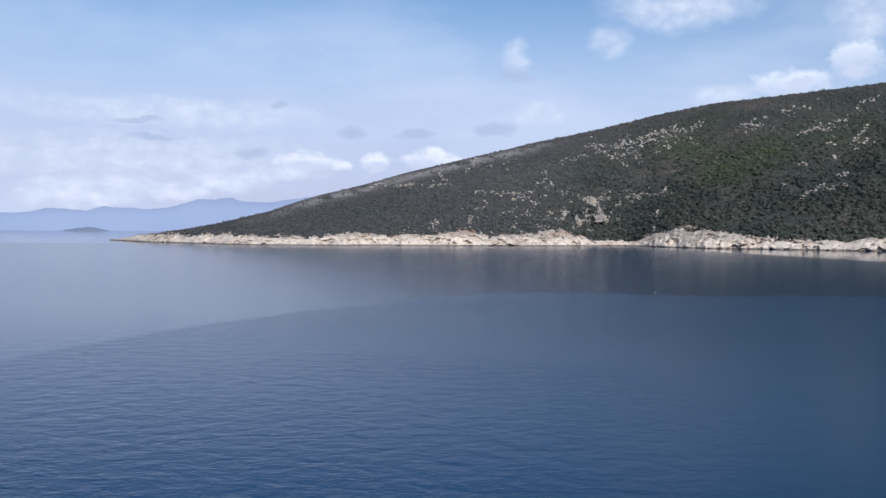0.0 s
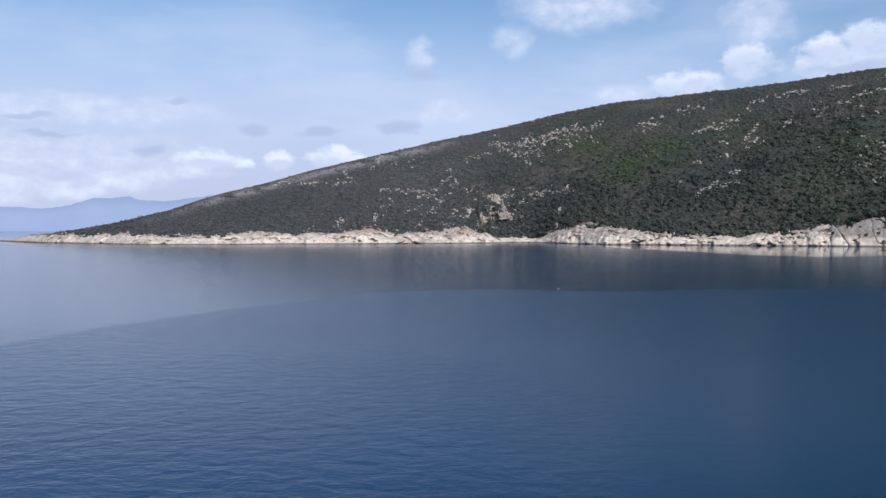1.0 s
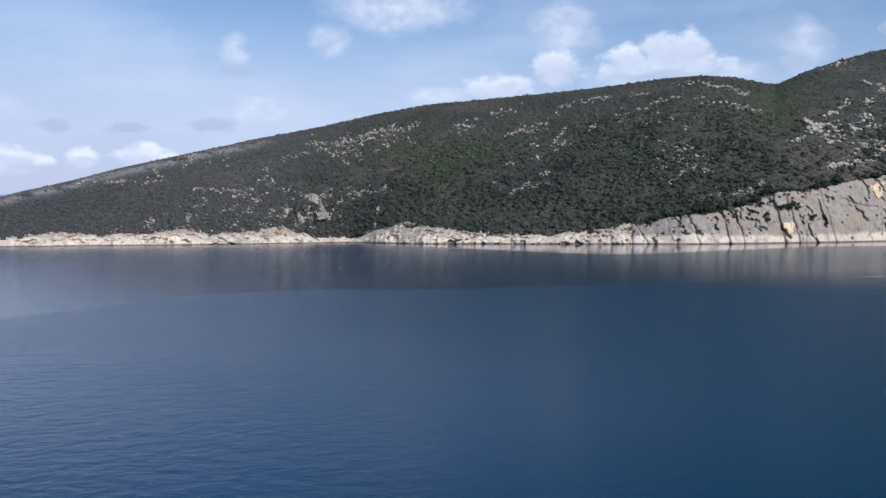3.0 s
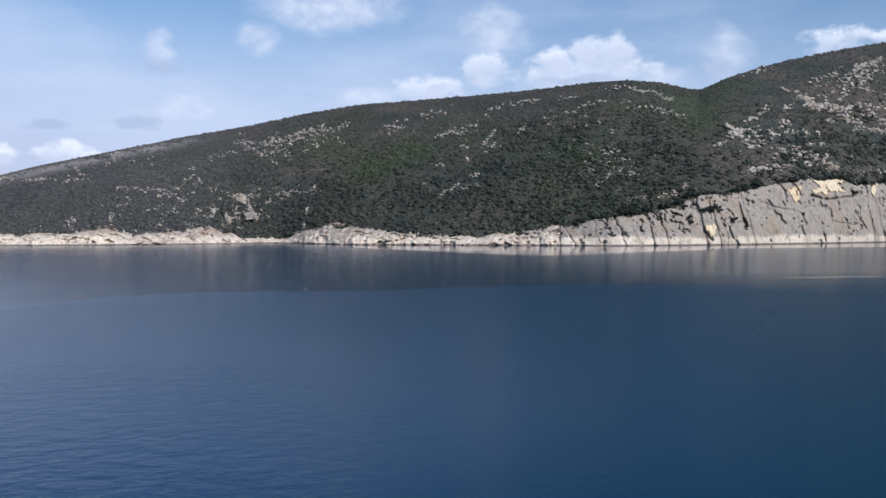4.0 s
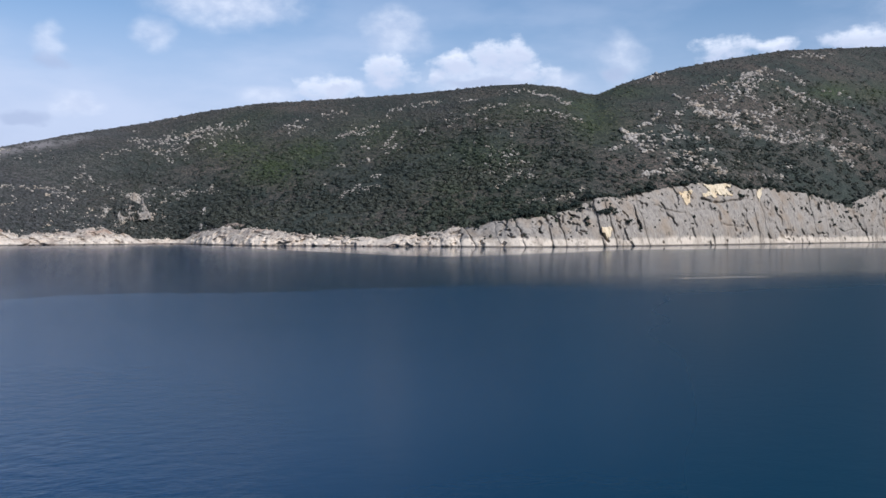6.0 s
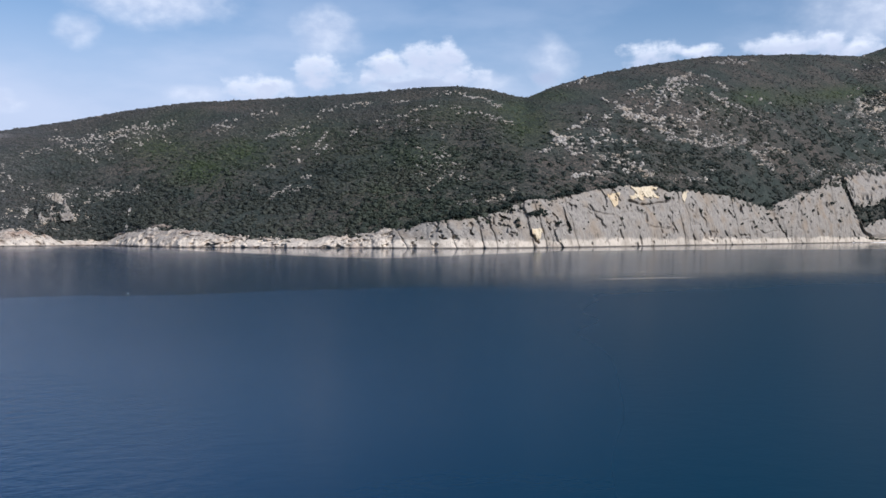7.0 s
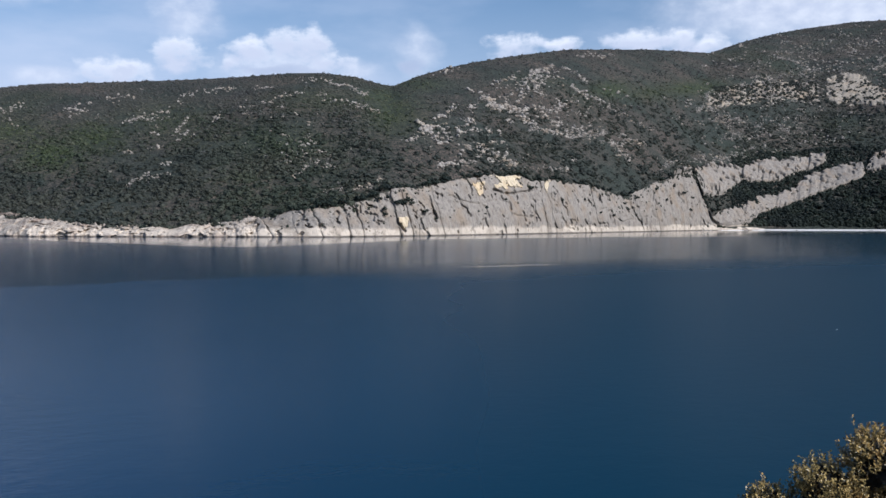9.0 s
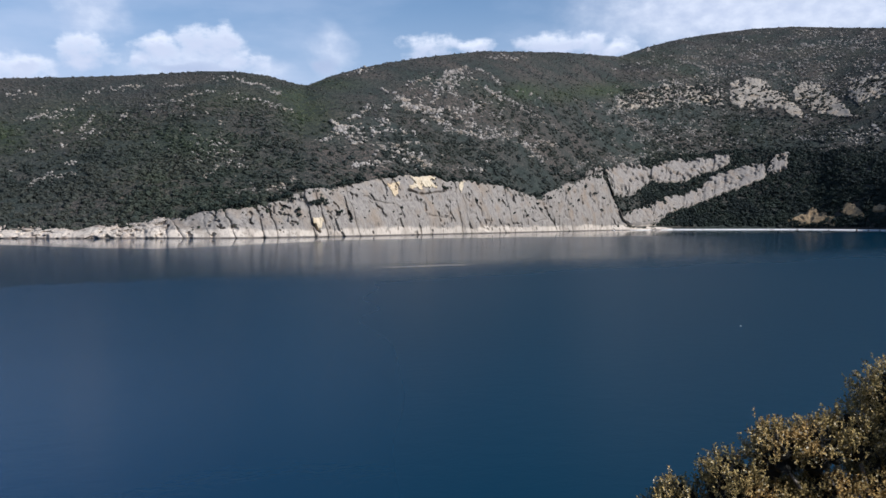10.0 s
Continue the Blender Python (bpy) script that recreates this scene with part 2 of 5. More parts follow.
# the breeze reaches out to a curved line; beyond it, in the lee of the hill, the water lies calm
drop = n.math("POWER", n.math("DIVIDE", n.math("MAXIMUM", n.math("SUBTRACT", 20.0, x), 0.0), 69.0), 3.2)
line = n.math("SUBTRACT", 180.0, n.math("MULTIPLY", drop, 98.0))
line = n.math("ADD", line, n.math("MULTIPLY", n.math("SUBTRACT", n.noise(pos, 0.022, 4.0), 0.5), 34.0))
inner = n.math("ADD", n.math("SUBTRACT", 720.0, n.math("MULTIPLY", n.ramp(x, 50.0, 150.0), 345.0)), n.math("MULTIPLY", n.ramp(x, 150.0, 300.0), 100.0))
inner = n.math("ADD", inner, n.math("MULTIPLY", n.math("SUBTRACT", n.noise(pos, 0.012, 4.0), 0.5), 90.0))
glassy = n.ramp(n.math("SUBTRACT", y, inner), -12.0, 12.0)
blur = n.ramp(x, 40.0, 140.0, 5.0, 45.0)
breeze = n.ramp(n.math("DIVIDE", n.math("SUBTRACT", y, line), blur), 1.0, -1.0)
gust = n.ramp(n.noise(pos, 0.012, 3.0), 0.35, 0.65, 0.65, 1.0)
gust = n.math("MULTIPLY", gust, n.ramp(n.math("DIVIDE", x, n.math("MAXIMUM", y, 1.0)), -0.25, 0.45, 1.0, 0.16))
wave_at = n.vmath("MULTIPLY", pos, (0.95, 1.1, 1.0))
h1 = n.noise(wave_at, 0.55, 3.0, 0.6, 0.4)
h2 = n.noise(wave_at, 2.6, 3.0, 0.6, 0.3)
hh = n.math("ADD", h1, n.math("MULTIPLY", h2, 0.25))
strength = n.math("MULTIPLY", n.ramp(breeze, 0.0, 1.0, 0.13, 0.25, "LINEAR"), gust)
strength = n.math("MULTIPLY", strength, n.ramp(glassy, 0.0, 1.0, 1.0, 0.72, "LINEAR"))
# a slick lies on the water like a pale thread
away = n.math("DIVIDE", n.math("SUBTRACT", n.math("ADD", y, n.math("MULTIPLY", n.noise(pos, 0.08, 2.0), 5.0)), 196.0), 2.6)
slick = n.math("MULTIPLY", n.math("POWER", 2.718, n.math("MULTIPLY", n.math("MULTIPLY", away, away), -1.0)), n.math("MULTIPLY", n.ramp(x, 130.0, 142.0), n.ramp(x, 168.0, 156.0)))
strength = n.math("MULTIPLY", strength, n.math("SUBTRACT", 1.0, n.math("MULTIPLY", slick, 0.95)))
n.put(b.inputs["Normal"], n.node("ShaderNodeBump", {"Strength": strength, "Distance": 0.5, "Height": hh}))
# towards the right the hill's dark reflection is put into a darker base colour
deep = n.ramp(n.math("ADD", n.math("DIVIDE", x, n.math("MAXIMUM", y, 1.0)), n.math("MULTIPLY", n.math("SUBTRACT", n.noise(pos, 0.006, 3.0), 0.5), 0.8)), -0.45, 1.0)
n.put(b.inputs["Base Color"], n.mix(deep, (0.0045, 0.028, 0.076), (0.0001, 0.0250, 0.0500)))
n.put(b.inputs["Roughness"], n.math("SUBTRACT", n.math("MULTIPLY", n.math("SUBTRACT", 1.0, n.math("MULTIPLY", slick, 0.8)), n.ramp(breeze, 0.0, 1.0, 0.14, 0.17, "LINEAR")), n.math("SUBTRACT", n.math("MULTIPLY", glassy, 0.075), n.math("MULTIPLY", n.math("MULTIPLY", breeze, deep), 0.12))))
b.inputs["IOR"].default_value = 1.15
# mirror strength also falls with bearing and in the lee
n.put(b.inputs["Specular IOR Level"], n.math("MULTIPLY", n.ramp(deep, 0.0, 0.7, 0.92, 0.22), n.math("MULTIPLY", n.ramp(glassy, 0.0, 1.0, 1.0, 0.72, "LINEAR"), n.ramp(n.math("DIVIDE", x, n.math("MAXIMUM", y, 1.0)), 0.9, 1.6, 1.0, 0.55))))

# ---- helpers for building ----


def mesh_object(name, verts, faces, mats, parent=None, smooth=True, slots=None):
    me = bpy.data.meshes.new(name)
    verts, faces = np.asarray(verts, np.float32), np.asarray(faces, np.int32)
    me.vertices.add(len(verts))
    me.vertices.foreach_set("co", verts.ravel())
    k = faces.shape[1]
    me.loops.add(faces.size)
    me.loops.foreach_set("vertex_index", faces.ravel())
    me.polygons.add(len(faces))
    me.polygons.foreach_set("loop_start", np.arange(0, faces.size, k, dtype=np.int32))
    me.polygons.foreach_set("loop_total", np.full(len(faces), k, np.int32))
    me.polygons.foreach_set("use_smooth", np.full(len(faces), smooth, bool))
    for m in mats:
        me.materials.append(m)
    if slots is not None:
        me.polygons.foreach_set("material_index", np.asarray(slots, np.int32))
    me.update(calc_edges=True)
    ob = new(name, me)
    if parent is not None:
        ob.parent = parent
    return ob


def grid_faces(rows, cols):
    i = np.arange(rows - 1)[:, None] * cols + np.arange(cols - 1)[None, :]
    return np.stack([i, i + 1, i + cols + 1, i + cols], -1).reshape(-1, 4)


def lattice(ix, iy, iz, seed):
    h = (ix * 374761393 + iy * 668265263 + iz * 2147483647 + seed * 1274126177) & 0xFFFFFFFF
    h = ((h ^ (h >> 13)) * 1274126177) & 0xFFFFFFFF
    return ((h ^ (h >> 16)) & 0xFFFF) / 65535.0


def value_noise(p, seed=0):
    """Smooth noise from 0 to 1 at points p (n x 3)."""
    f = np.floor(p)
    i, t = f.astype(np.int64), p - f
    t = t * t * (3 - 2 * t)
    out = 0
    for dx in (0, 1):
        for dy in (0, 1):
            for dz in (0, 1):
                w = (t[:, 0] if dx else 1 - t[:, 0]) * (t[:, 1] if dy else 1 - t[:, 1]) * (t[:, 2] if dz else 1 - t[:, 2])
                out = out + w * lattice(i[:, 0] + dx, i[:, 1] + dy, i[:, 2] + dz, seed)
    return out


SPIN = np.array(Euler((0.61, 0.83, 1.17)).to_matrix())


def fbm(p, octaves=4, seed=0, gain=0.5):
    """Layered noise about zero, roughly -0.5 to 0.5."""
    out, amp, norm = 0, 1.0, 0.0
    p = np.asarray(p, float)
    for k in range(octaves):
        p = p @ SPIN
        out = out + amp * (value_noise(p * 2.0 ** k + 17.3 * k, seed + k) - 0.5)
        norm += amp
        amp *= gain
    return out / norm * 1.6


def smoothstep(a, b, x):
    t = np.clip((x - a) / (b - a), 0, 1)
    return t * t * (3 - 2 * t)


# ---- the coast, by bearing from the viewpoint (degrees clockwise from +y) ----
SHORE = np.array([  # bearing, distance of the waterline
    (-26.4, 1010), (-24.0, 850), (-21.6, 790), (-18.7, 712), (-13.2, 692), (-10.6, 706), (-6.0, 692), (0.6, 715), (2.7, 735),
    (5.0, 748), (6.9, 700), (9.3, 665), (16.0, 642), (22.5, 630), (26.0, 627), (30.0, 655), (33.4, 700), (37.2, 765), (42.1, 885),
    (45.6, 1000), (48.8, 1150), (52.6, 1230), (59.4, 1310), (65.0, 1240), (75.0, 900), (90.0, 450), (104.0, 210)])
# bearing, height angle of the top of the bare rock
BARE_WEST = [
    (-26.4, -0.76), (-25.3, -0.60), (-24.5, -0.38), (-23.0, -0.36), (-21.9, -0.40), (-20.1, -0.29), (-19.3, -0.23), (-18.9, -0.42),
    (-17.4, -0.50), (-15.5, -0.37), (-14.1, -0.58), (-12.9, -0.28), (-11.2, -0.14), (-10.5, -0.30), (-7.2, -0.24), (-5.9, -0.10),
    (-5.0, 0.03), (-3.9, -0.36), (-1.7, -0.24), (-0.3, 0.0), (0.9, 0.08), (1.3, -0.20), (2.2, -0.23), (2.5, -0.60), (5.1, -0.58),
    (5.9, -0.28), (6.8, -0.05), (8.0, 0.17), (8.7, 0.02), (9.8, 0.0), (12.0, -0.27), (13.6, -0.47), (17.0, -0.55), (18.8, -0.36)]
BARE_EAST = [
    (21.3, -0.05), (22.0, 0.13), (22.9, 0.15), (23.7, 0.36), (25.3, 0.56), (26.9, 0.74), (28.9, 1.22), (29.3, 1.70), (31.4, 1.92),
    (33.7, 2.27), (34.7, 2.52), (36.1, 2.66), (38.1, 2.66), (38.7, 2.26), (39.7, 2.46), (40.5, 2.35), (42.3, 1.98), (43.7, 1.57),
    (44.3, 1.40), (45.0, 1.70), (46.0, 2.17), (47.4, 2.70), (48.3, 2.90), (48.7, 2.0), (49.05, 1.0), (49.5, -0.1), (50.0, -0.40),
    (51.0, -0.43), (52.7, -0.45), (104.0, -0.45)]
BARE = np.array(BARE_WEST + BARE_EAST)
SKYLINE = np.array([  # bearing, height angle of the ridge
    (-26.4, -0.76), (-25.2, -0.62), (-24.5, -0.50), (-23.1, -0.20), (-21.6, 0.05), (-20.1, 0.34), (-18.6, 0.70), (-17.0, 1.09),
    (-15.5, 1.64), (-13.9, 2.13), (-12.2, 2.53), (-10.9, 2.88), (-8.6, 3.55), (-4.3, 4.56), (-0.8, 5.36), (2.8, 6.06), (6.4, 6.91),
    (9.7, 7.46), (13.5, 7.81), (17.2, 8.10), (20.7, 8.40), (24.2, 8.77), (25.9, 8.82), (27.9, 8.62), (30.1, 8.05), (31.7, 8.70),
    (33.5, 9.22), (35.5, 9.60), (38.2, 9.98), (41.0, 10.24), (45.8, 10.10), (49.2, 9.76), (51.0, 10.30), (52.7, 10.64), (54.4, 10.84),
    (56.8, 11.00), (59.1, 10.98), (61.4, 10.76), (65.0, 10.45), (75.0, 11.5), (90.0, 13.0), (104.0, 14.0)])


def smooth_curve(table, a, width=0.35):
    """A table read at bearings a, its corners rounded a little."""
    steps = np.linspace(-1.0, 1.0, 5 if np.max(width) < 1 else 25)
    weight = 1.2 - np.abs(steps)
    out = 0
    for k, w in zip(steps, weight / weight.sum()):
        out = out + w * np.interp(a + k * width, table[:, 0], table[:, 1])
    return out


def survey(a):
    """Waterline distance, distance and height of the bare rock's top, distance and height of the ridge, at bearings a."""
    a = np.asarray(a, float)
    rs = smooth_curve(SHORE, a, 0.8)
    eb = smooth_curve(BARE, a, 0.15)
    eb = eb + fbm(np.stack([a * 1.6, 0 * a, 0 * a], -1).reshape(-1, 3), 4, 15).reshape(a.shape) * 0.20 * np.interp(a, [-25, -22, 20, 24], [0.2, 1, 1, 0.7]) * (a < 48.4) - 0.07 * np.interp(a, [-25, -22, 20, 24], [0, 1, 1, 0])
    rise = np.maximum(EYE_Z + rs * np.tan(np.radians(eb)), 0.8)
    rc = rs + 3.0 + rise * np.interp(a, [-25, 15, 25, 47, 51, 53, 70], [2.6, 2.3, 0.75, 0.6, 0.9, 8.0, 8.0])
    zc = np.maximum(EYE_Z + rc * np.tan(np.radians(eb)), 0.8)
    te = np.tan(np.radians(smooth_curve(SKYLINE, a, 0.25)))
    s = np.interp(a, [-25, 0, 60, 104], [0.30, 0.36, 0.44, 0.5])
    # the ridge keeps to a smooth line however the shore below it winds
    wide = 6.0 * smoothstep(-25.6, -12.0, a)
    rm, em = smooth_curve(SHORE, a, wide), smooth_curve(BARE, a, wide)
    zm = EYE_Z + rm * np.tan(np.radians(em))
    tm = np.tan(np.radians(smooth_curve(SKYLINE, a, wide * 0.6)))
    rr = np.maximum((s * (rm + 20) + EYE_Z - zm) / (s - tm), rc + 6.0)
    return rs, rc, zc, rr, EYE_Z + rr * te, np.minimum(rm + 20, rr - 5), np.maximum(zm, 1.0)


KNOTS = np.arange(-26.4, 106.0, 0.02)
SURVEY = survey(KNOTS)


def coast(a):
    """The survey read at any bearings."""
    return [np.interp(a, KNOTS, row) for row in SURVEY]


def slope_point(a, v, relief=True):
    """The ground at bearing a and share v of the way from the bare rock's top (0) to the ridge (1), and down its back (to 2)."""
    a, v = np.broadcast_arrays(np.asarray(a, float), np.asarray(v, float))
    rs, rc, zc, rr, zr, r0, z0 = coast(a)
    w = np.clip(v, 0, 1)
    bulge = 0.22 * np.interp(a, [-25, -15, 0], [0, 0.5, 1])
    fade = np.exp(-w / 0.045) * (1 - w)
    r = r0 + (rr - r0) * w + (rc - r0) * fade
    z = z0 + (zr - z0) * (w + bulge * w * (1 - w)) + (zc - z0) * fade
    b = np.clip(v - 1, 0, 1)
    r = r + b * (zr * 2.6 + 15)
    z = z * (1 - b * b * (3 - 2 * b)) - 4.0 * b
    z = z + 16.0 * smoothstep(60.2, 62.0, a) * smoothstep(86.0, 76.0, a) * smoothstep(0.0, 0.09, w) * smoothstep(0.30, 0.12, w)
    x, y = r * np.sin(np.radians(a)), r * np.cos(np.radians(a))
    if relief:
        q = np.stack([x, y, 0 * x], -1).reshape(-1, 3)
        d = fbm(q / 170.0, 3, 5) * 26 + fbm(q / 38.0, 3, 9) * 6.0
        size = np.minimum(1, (zr - z0) / 90.0) * np.clip(4 * w * (1 - w), 0, 1)
        z = z + d.reshape(x.shape) * size
    return np.stack([x, y, z], -1)


def share_at(a, e):
    """The share v at which the slope at bearing a is seen under the height angle e."""
    v = np.linspace(0, 1, 120)
    out = np.empty(len(a))
    for i in range(0, len(a), 4000):
        b = np.asarray(a[i:i + 4000])[:, None]
        p = slope_point(b, v[None], False)
        el = np.degrees(np.arctan2(p[..., 2] - EYE_Z, np.hypot(p[..., 0], p[..., 1])))
        el = np.maximum.accumulate(el, axis=1)
        for k in range(len(b)):
            out[i + k] = np.interp(e[i + k], el[k], v)
    return out


# ---- sea ----
ang = np.linspace(0, 2 * np.pi, 181)
rad = np.array([0.0, 20, 60, 150, 400, 1000, 2200, 4700])
sea_v = np.stack([rad[:, None] * np.sin(ang), rad[:, None] * np.cos(ang), 0 * rad[:, None] * ang], -1).reshape(-1, 3)
sea = mesh_object("water", sea_v, grid_faces(len(rad), len(ang)), [WATER])
tagged(sea, "deep blue sea, calm in the lee and rippled by a breeze", "sea", kind="structure")

# ---- hillside ----
AZ = np.arange(-26.2, 104.01, 0.11)
vs = np.concatenate([np.linspace(0, 1, 100), np.linspace(1.05, 2, 22)])
P = slope_point(AZ[None, :], vs[:, None])
skirt = P[0].copy()
skirt[:, 2] = -3
P = np.concatenate([skirt[None], P])
hill = mesh_object("hillside", P.reshape(-1, 3), grid_faces(len(P), len(AZ)), [GROUND])
HILL_A = np.broadcast_to(AZ[None], P.shape[:2]).ravel()
HILL_E = np.degrees(np.arctan2(P[..., 2] - EYE_Z, np.hypot(P[..., 0], P[..., 1]))).ravel()
tagged(hill, "scrub-covered limestone hillside rising from the bay", "hill", kind="structure")

# ---- bare shore rock and cliff ----


def bare_rock(name, a0, a1, step, rows, mat, rough, label, category):
    a = np.arange(a0, a1 + step / 2, step)
    rs, rc, zc, rr, zr, r0, z0 = coast(a)
    w = np.linspace(0, 1, rows)[:, None]
    r = rs[None] + (rc - rs)[None] * (0.12 * w + 0.88 * w ** 1.5) - 1.0
    z = -2.0 + (zc + 2.6)[None] * (w ** np.interp(a, [15, 28], [0.75, 0.9])[None])
    A = np.broadcast_to(np.radians(a)[None], r.shape)
    x, y = r * np.sin(A), r * np.cos(A)
    q = np.stack([x, y, z], -1).reshape(-1, 3)
    d = fbm(q * np.array([1 / 16, 1 / 16, 1 / 24]), 4, 21) * 1.0 + np.abs(fbm(q * np.array([1 / 5, 1 / 5, 1 / 12]), 4, 33)) * 0.8
    d = d.reshape(r.shape) * rough * np.minimum(1, (zc / 8.0))[None]
    d = d + (smoothstep(0.10, 0.24, fbm(q / np.array([7.0, 7.0, 9.0]), 3, 52)) * 3.5).reshape(r.shape)
    d = d - d.min() * 0.5
    r = r + d - rough * 0.4
    z = z + (fbm(q / 6.0, 4, 40).reshape(r.shape) * 2.4) * smoothstep(0.05, 0.3, w) * np.minimum(1, zc / 8.0)[None]
    verts = np.stack([r * np.sin(A), r * np.cos(A), z], -1)
    back_row = verts[-1].copy()
    back_row[:, :2] *= 1.012
    back_row[:, 2] -= 2.5
    verts = np.concatenate([verts, back_row[None]])
    ob = mesh_object(name, verts.reshape(-1, 3), grid_faces(len(verts), len(a)), [mat])
    return tagged(ob, label, category, kind="structure")


bare_rock("shore_rock", -26.2, 22.0, 0.045, 30, SHORE_ROCK, 10.0, "pale bare limestone shore with a dark tide line", "shore rock")
# the cliff: slabs that lean to the left, parted by cracks
LIMIT = 52.4


def cliff_radius(a, w):
    """Distance and height of the cliff face at bearing a and share w of its height."""
    rs, rc, zc, rr, zr, r0, z0 = coast(a)
    r = rs + (rc - rs) * (0.10 * w + 0.90 * w ** 1.4) - 1.0
    return r, -2.0 + (zc + 2.8) * w ** 0.92


def crack_line(k, foot, top, strong, w):
    """Bearing of crack k at share w of the height, wandering, and how far it gapes there."""
    q = np.stack([np.full_like(w, k * 7.7), w * 5.0, 0 * w], -1)
    a = foot + (top - foot) * w + fbm(q, 4, 71) * 0.17
    gape = (0.35 + 0.65 * smoothstep(-0.15, 0.2, fbm(q * 0.6 + 3.1, 2, 72))) * strong
    return a, gape


# short joints and ledges in the face: bearing and height angle of both ends, depth
JOINTS = [(37.07, -0.08, 37.65, 0.30, 1.6), (37.65, 0.30, 38.71, 0.16, 1.6), (33.68, 1.47, 35.07, 0.99, 1.4), (35.07, 0.99, 36.59, 1.16, 1.2),
          (35.01, 0.20, 34.09, 1.57, 1.8), (45.39, -0.25, 44.75, 0.70, 2.0), (40.98, 0.30, 40.56, 1.23, 1.4), (36.38, 1.81, 37.54, 1.54, 3.0),
          (37.54, 1.54, 38.70, 1.81, 3.0), (43.72, 0.23, 44.27, -0.08, 1.2), (44.27, -0.08, 44.96, 0.09, 1.2), (36.12, 0.16, 35.77, 1.06, 1.2),
          (30.94, -0.76, 30.66, -0.25, 2.6), (32.87, -0.14, 32.49, 1.40, 1.6), (39.02, 0.54, 38.77, 1.40, 1.2), (47.88, 0.96, 47.38, 1.70, 2.0),
          (40.57, -0.66, 40.85, -0.38, 1.2), (40.85, -0.38, 41.33, -0.59, 1.2)]
CHIPS = np.random.default_rng(77)
for _ in range(46):
    a0, e0, lean = 23.0 + 25.5 * CHIPS.random(), -0.6 + 2.4 * CHIPS.random(), CHIPS.normal() * 0.35
    JOINTS.append((a0, e0, a0 - 0.18 + lean * 0.4, e0 + 0.2 + 0.5 * CHIPS.random() - abs(lean) * 0.4, 0.8 + 1.2 * CHIPS.random()))


def joints(a, e):
    """How far the joints cut into the face at bearing a and height angle e."""
    wander = fbm(np.stack([a * 3.0, e * 3.0, 0 * a], -1).reshape(-1, 3), 3, 44).reshape(a.shape) * 0.16
    out = np.zeros(a.shape)
    for a0, e0, a1, e1, deep in JOINTS:
        da, de = a1 - a0, e1 - e0
        t = np.clip(((a - a0) * da + (e - e0) * de) / (da * da + de * de), 0, 1)
        d = np.hypot(a + wander - a0 - t * da, e + wander - e0 - t * de)
        out = np.maximum(out, 2.4 * deep * np.exp(-(d / (0.036 + 0.012 * deep)) ** 2))
    return out


def cliff_relief(q, rough):
    """How far the face lies back from its mean at the places q."""
    d = fbm(q * np.array([1 / 22, 1 / 22, 1 / 40]), 4, 21) * 1.2 + np.abs(fbm(q * np.array([1 / 9, 1 / 9, 1 / 11]), 4, 33)) * np.where(rough > 5, 0.6, 0.34)
    return d * rough + smoothstep(0.20, 0.32, fbm(q * np.array([1 / 6, 1 / 6, 1 / 8]), 3, 88)) * 2.8


def cliff_sheet(name, a_lo, a_hi, rows_cols, setback, rough, mats, parent, w0=0.0, w1=1.0, gapes=None, ragged=False):
    """A piece of the cliff face between the bearings a_lo and a_hi, both given for every row."""
    rows, cols = rows_cols
    u, w = np.linspace(0, 1, cols)[None, :], np.linspace(w0, w1, rows)[:, None]
    a = a_lo[:, None] * (1 - u) + a_hi[:, None] * u
    r, z = cliff_radius(a, np.broadcast_to(w, a.shape))
    A = np.radians(a)
    q = np.stack([r * np.sin(A), r * np.cos(A), z], -1).reshape(-1, 3)
    d = cliff_relief(q, rough).reshape(a.shape)
    d = d + joints(a, np.degrees(np.arctan2(z - EYE_Z, r)))
    if gapes is not None:
        left, right = np.exp(-u * cols / 1.7), np.exp(-(1 - u) * cols / 1.7)
        d = d + 5.5 * (left * gapes[0][:, None] + right * gapes[1][:, None])
    if ragged:
        rim = np.minimum(np.minimum(u, 1 - u), np.minimum((w - w0), (w1 - w)) / (w1 - w0) + (0.5 if w1 > 0.97 else 0.0) * (w > (w0 + w1) / 2))
        d = d + 5.0 * smoothstep(0.14, 0.0, rim + fbm(q / 5.0, 4, 90).reshape(a.shape) * 0.6)
    r = r + setback + d
    z = z + fbm(q / 6.0, 3, 40).reshape(a.shape) * 1.6 * np.clip(w * 3, 0, 1)
    verts = np.stack([r * np.sin(A), r * np.cos(A), z], -1)
    rear = verts[-1].copy()
    rear[:, :2] *= 1.012
    rear[:, 2] -= 3.0
    verts = np.concatenate([verts, rear[None]]) if w1 == 1.0 else verts
    return mesh_object(name, verts.reshape(-1, 3), grid_faces(len(verts), cols), mats, parent)


cliff = cliff_sheet("cliff", np.full(30, 22.0), np.full(30, LIMIT), (30, 460), 3.2, 3.0, [LIMESTONE], None)
tagged(cliff, "steep grey limestone cliff bleached white along the water", "cliff", kind="structure")
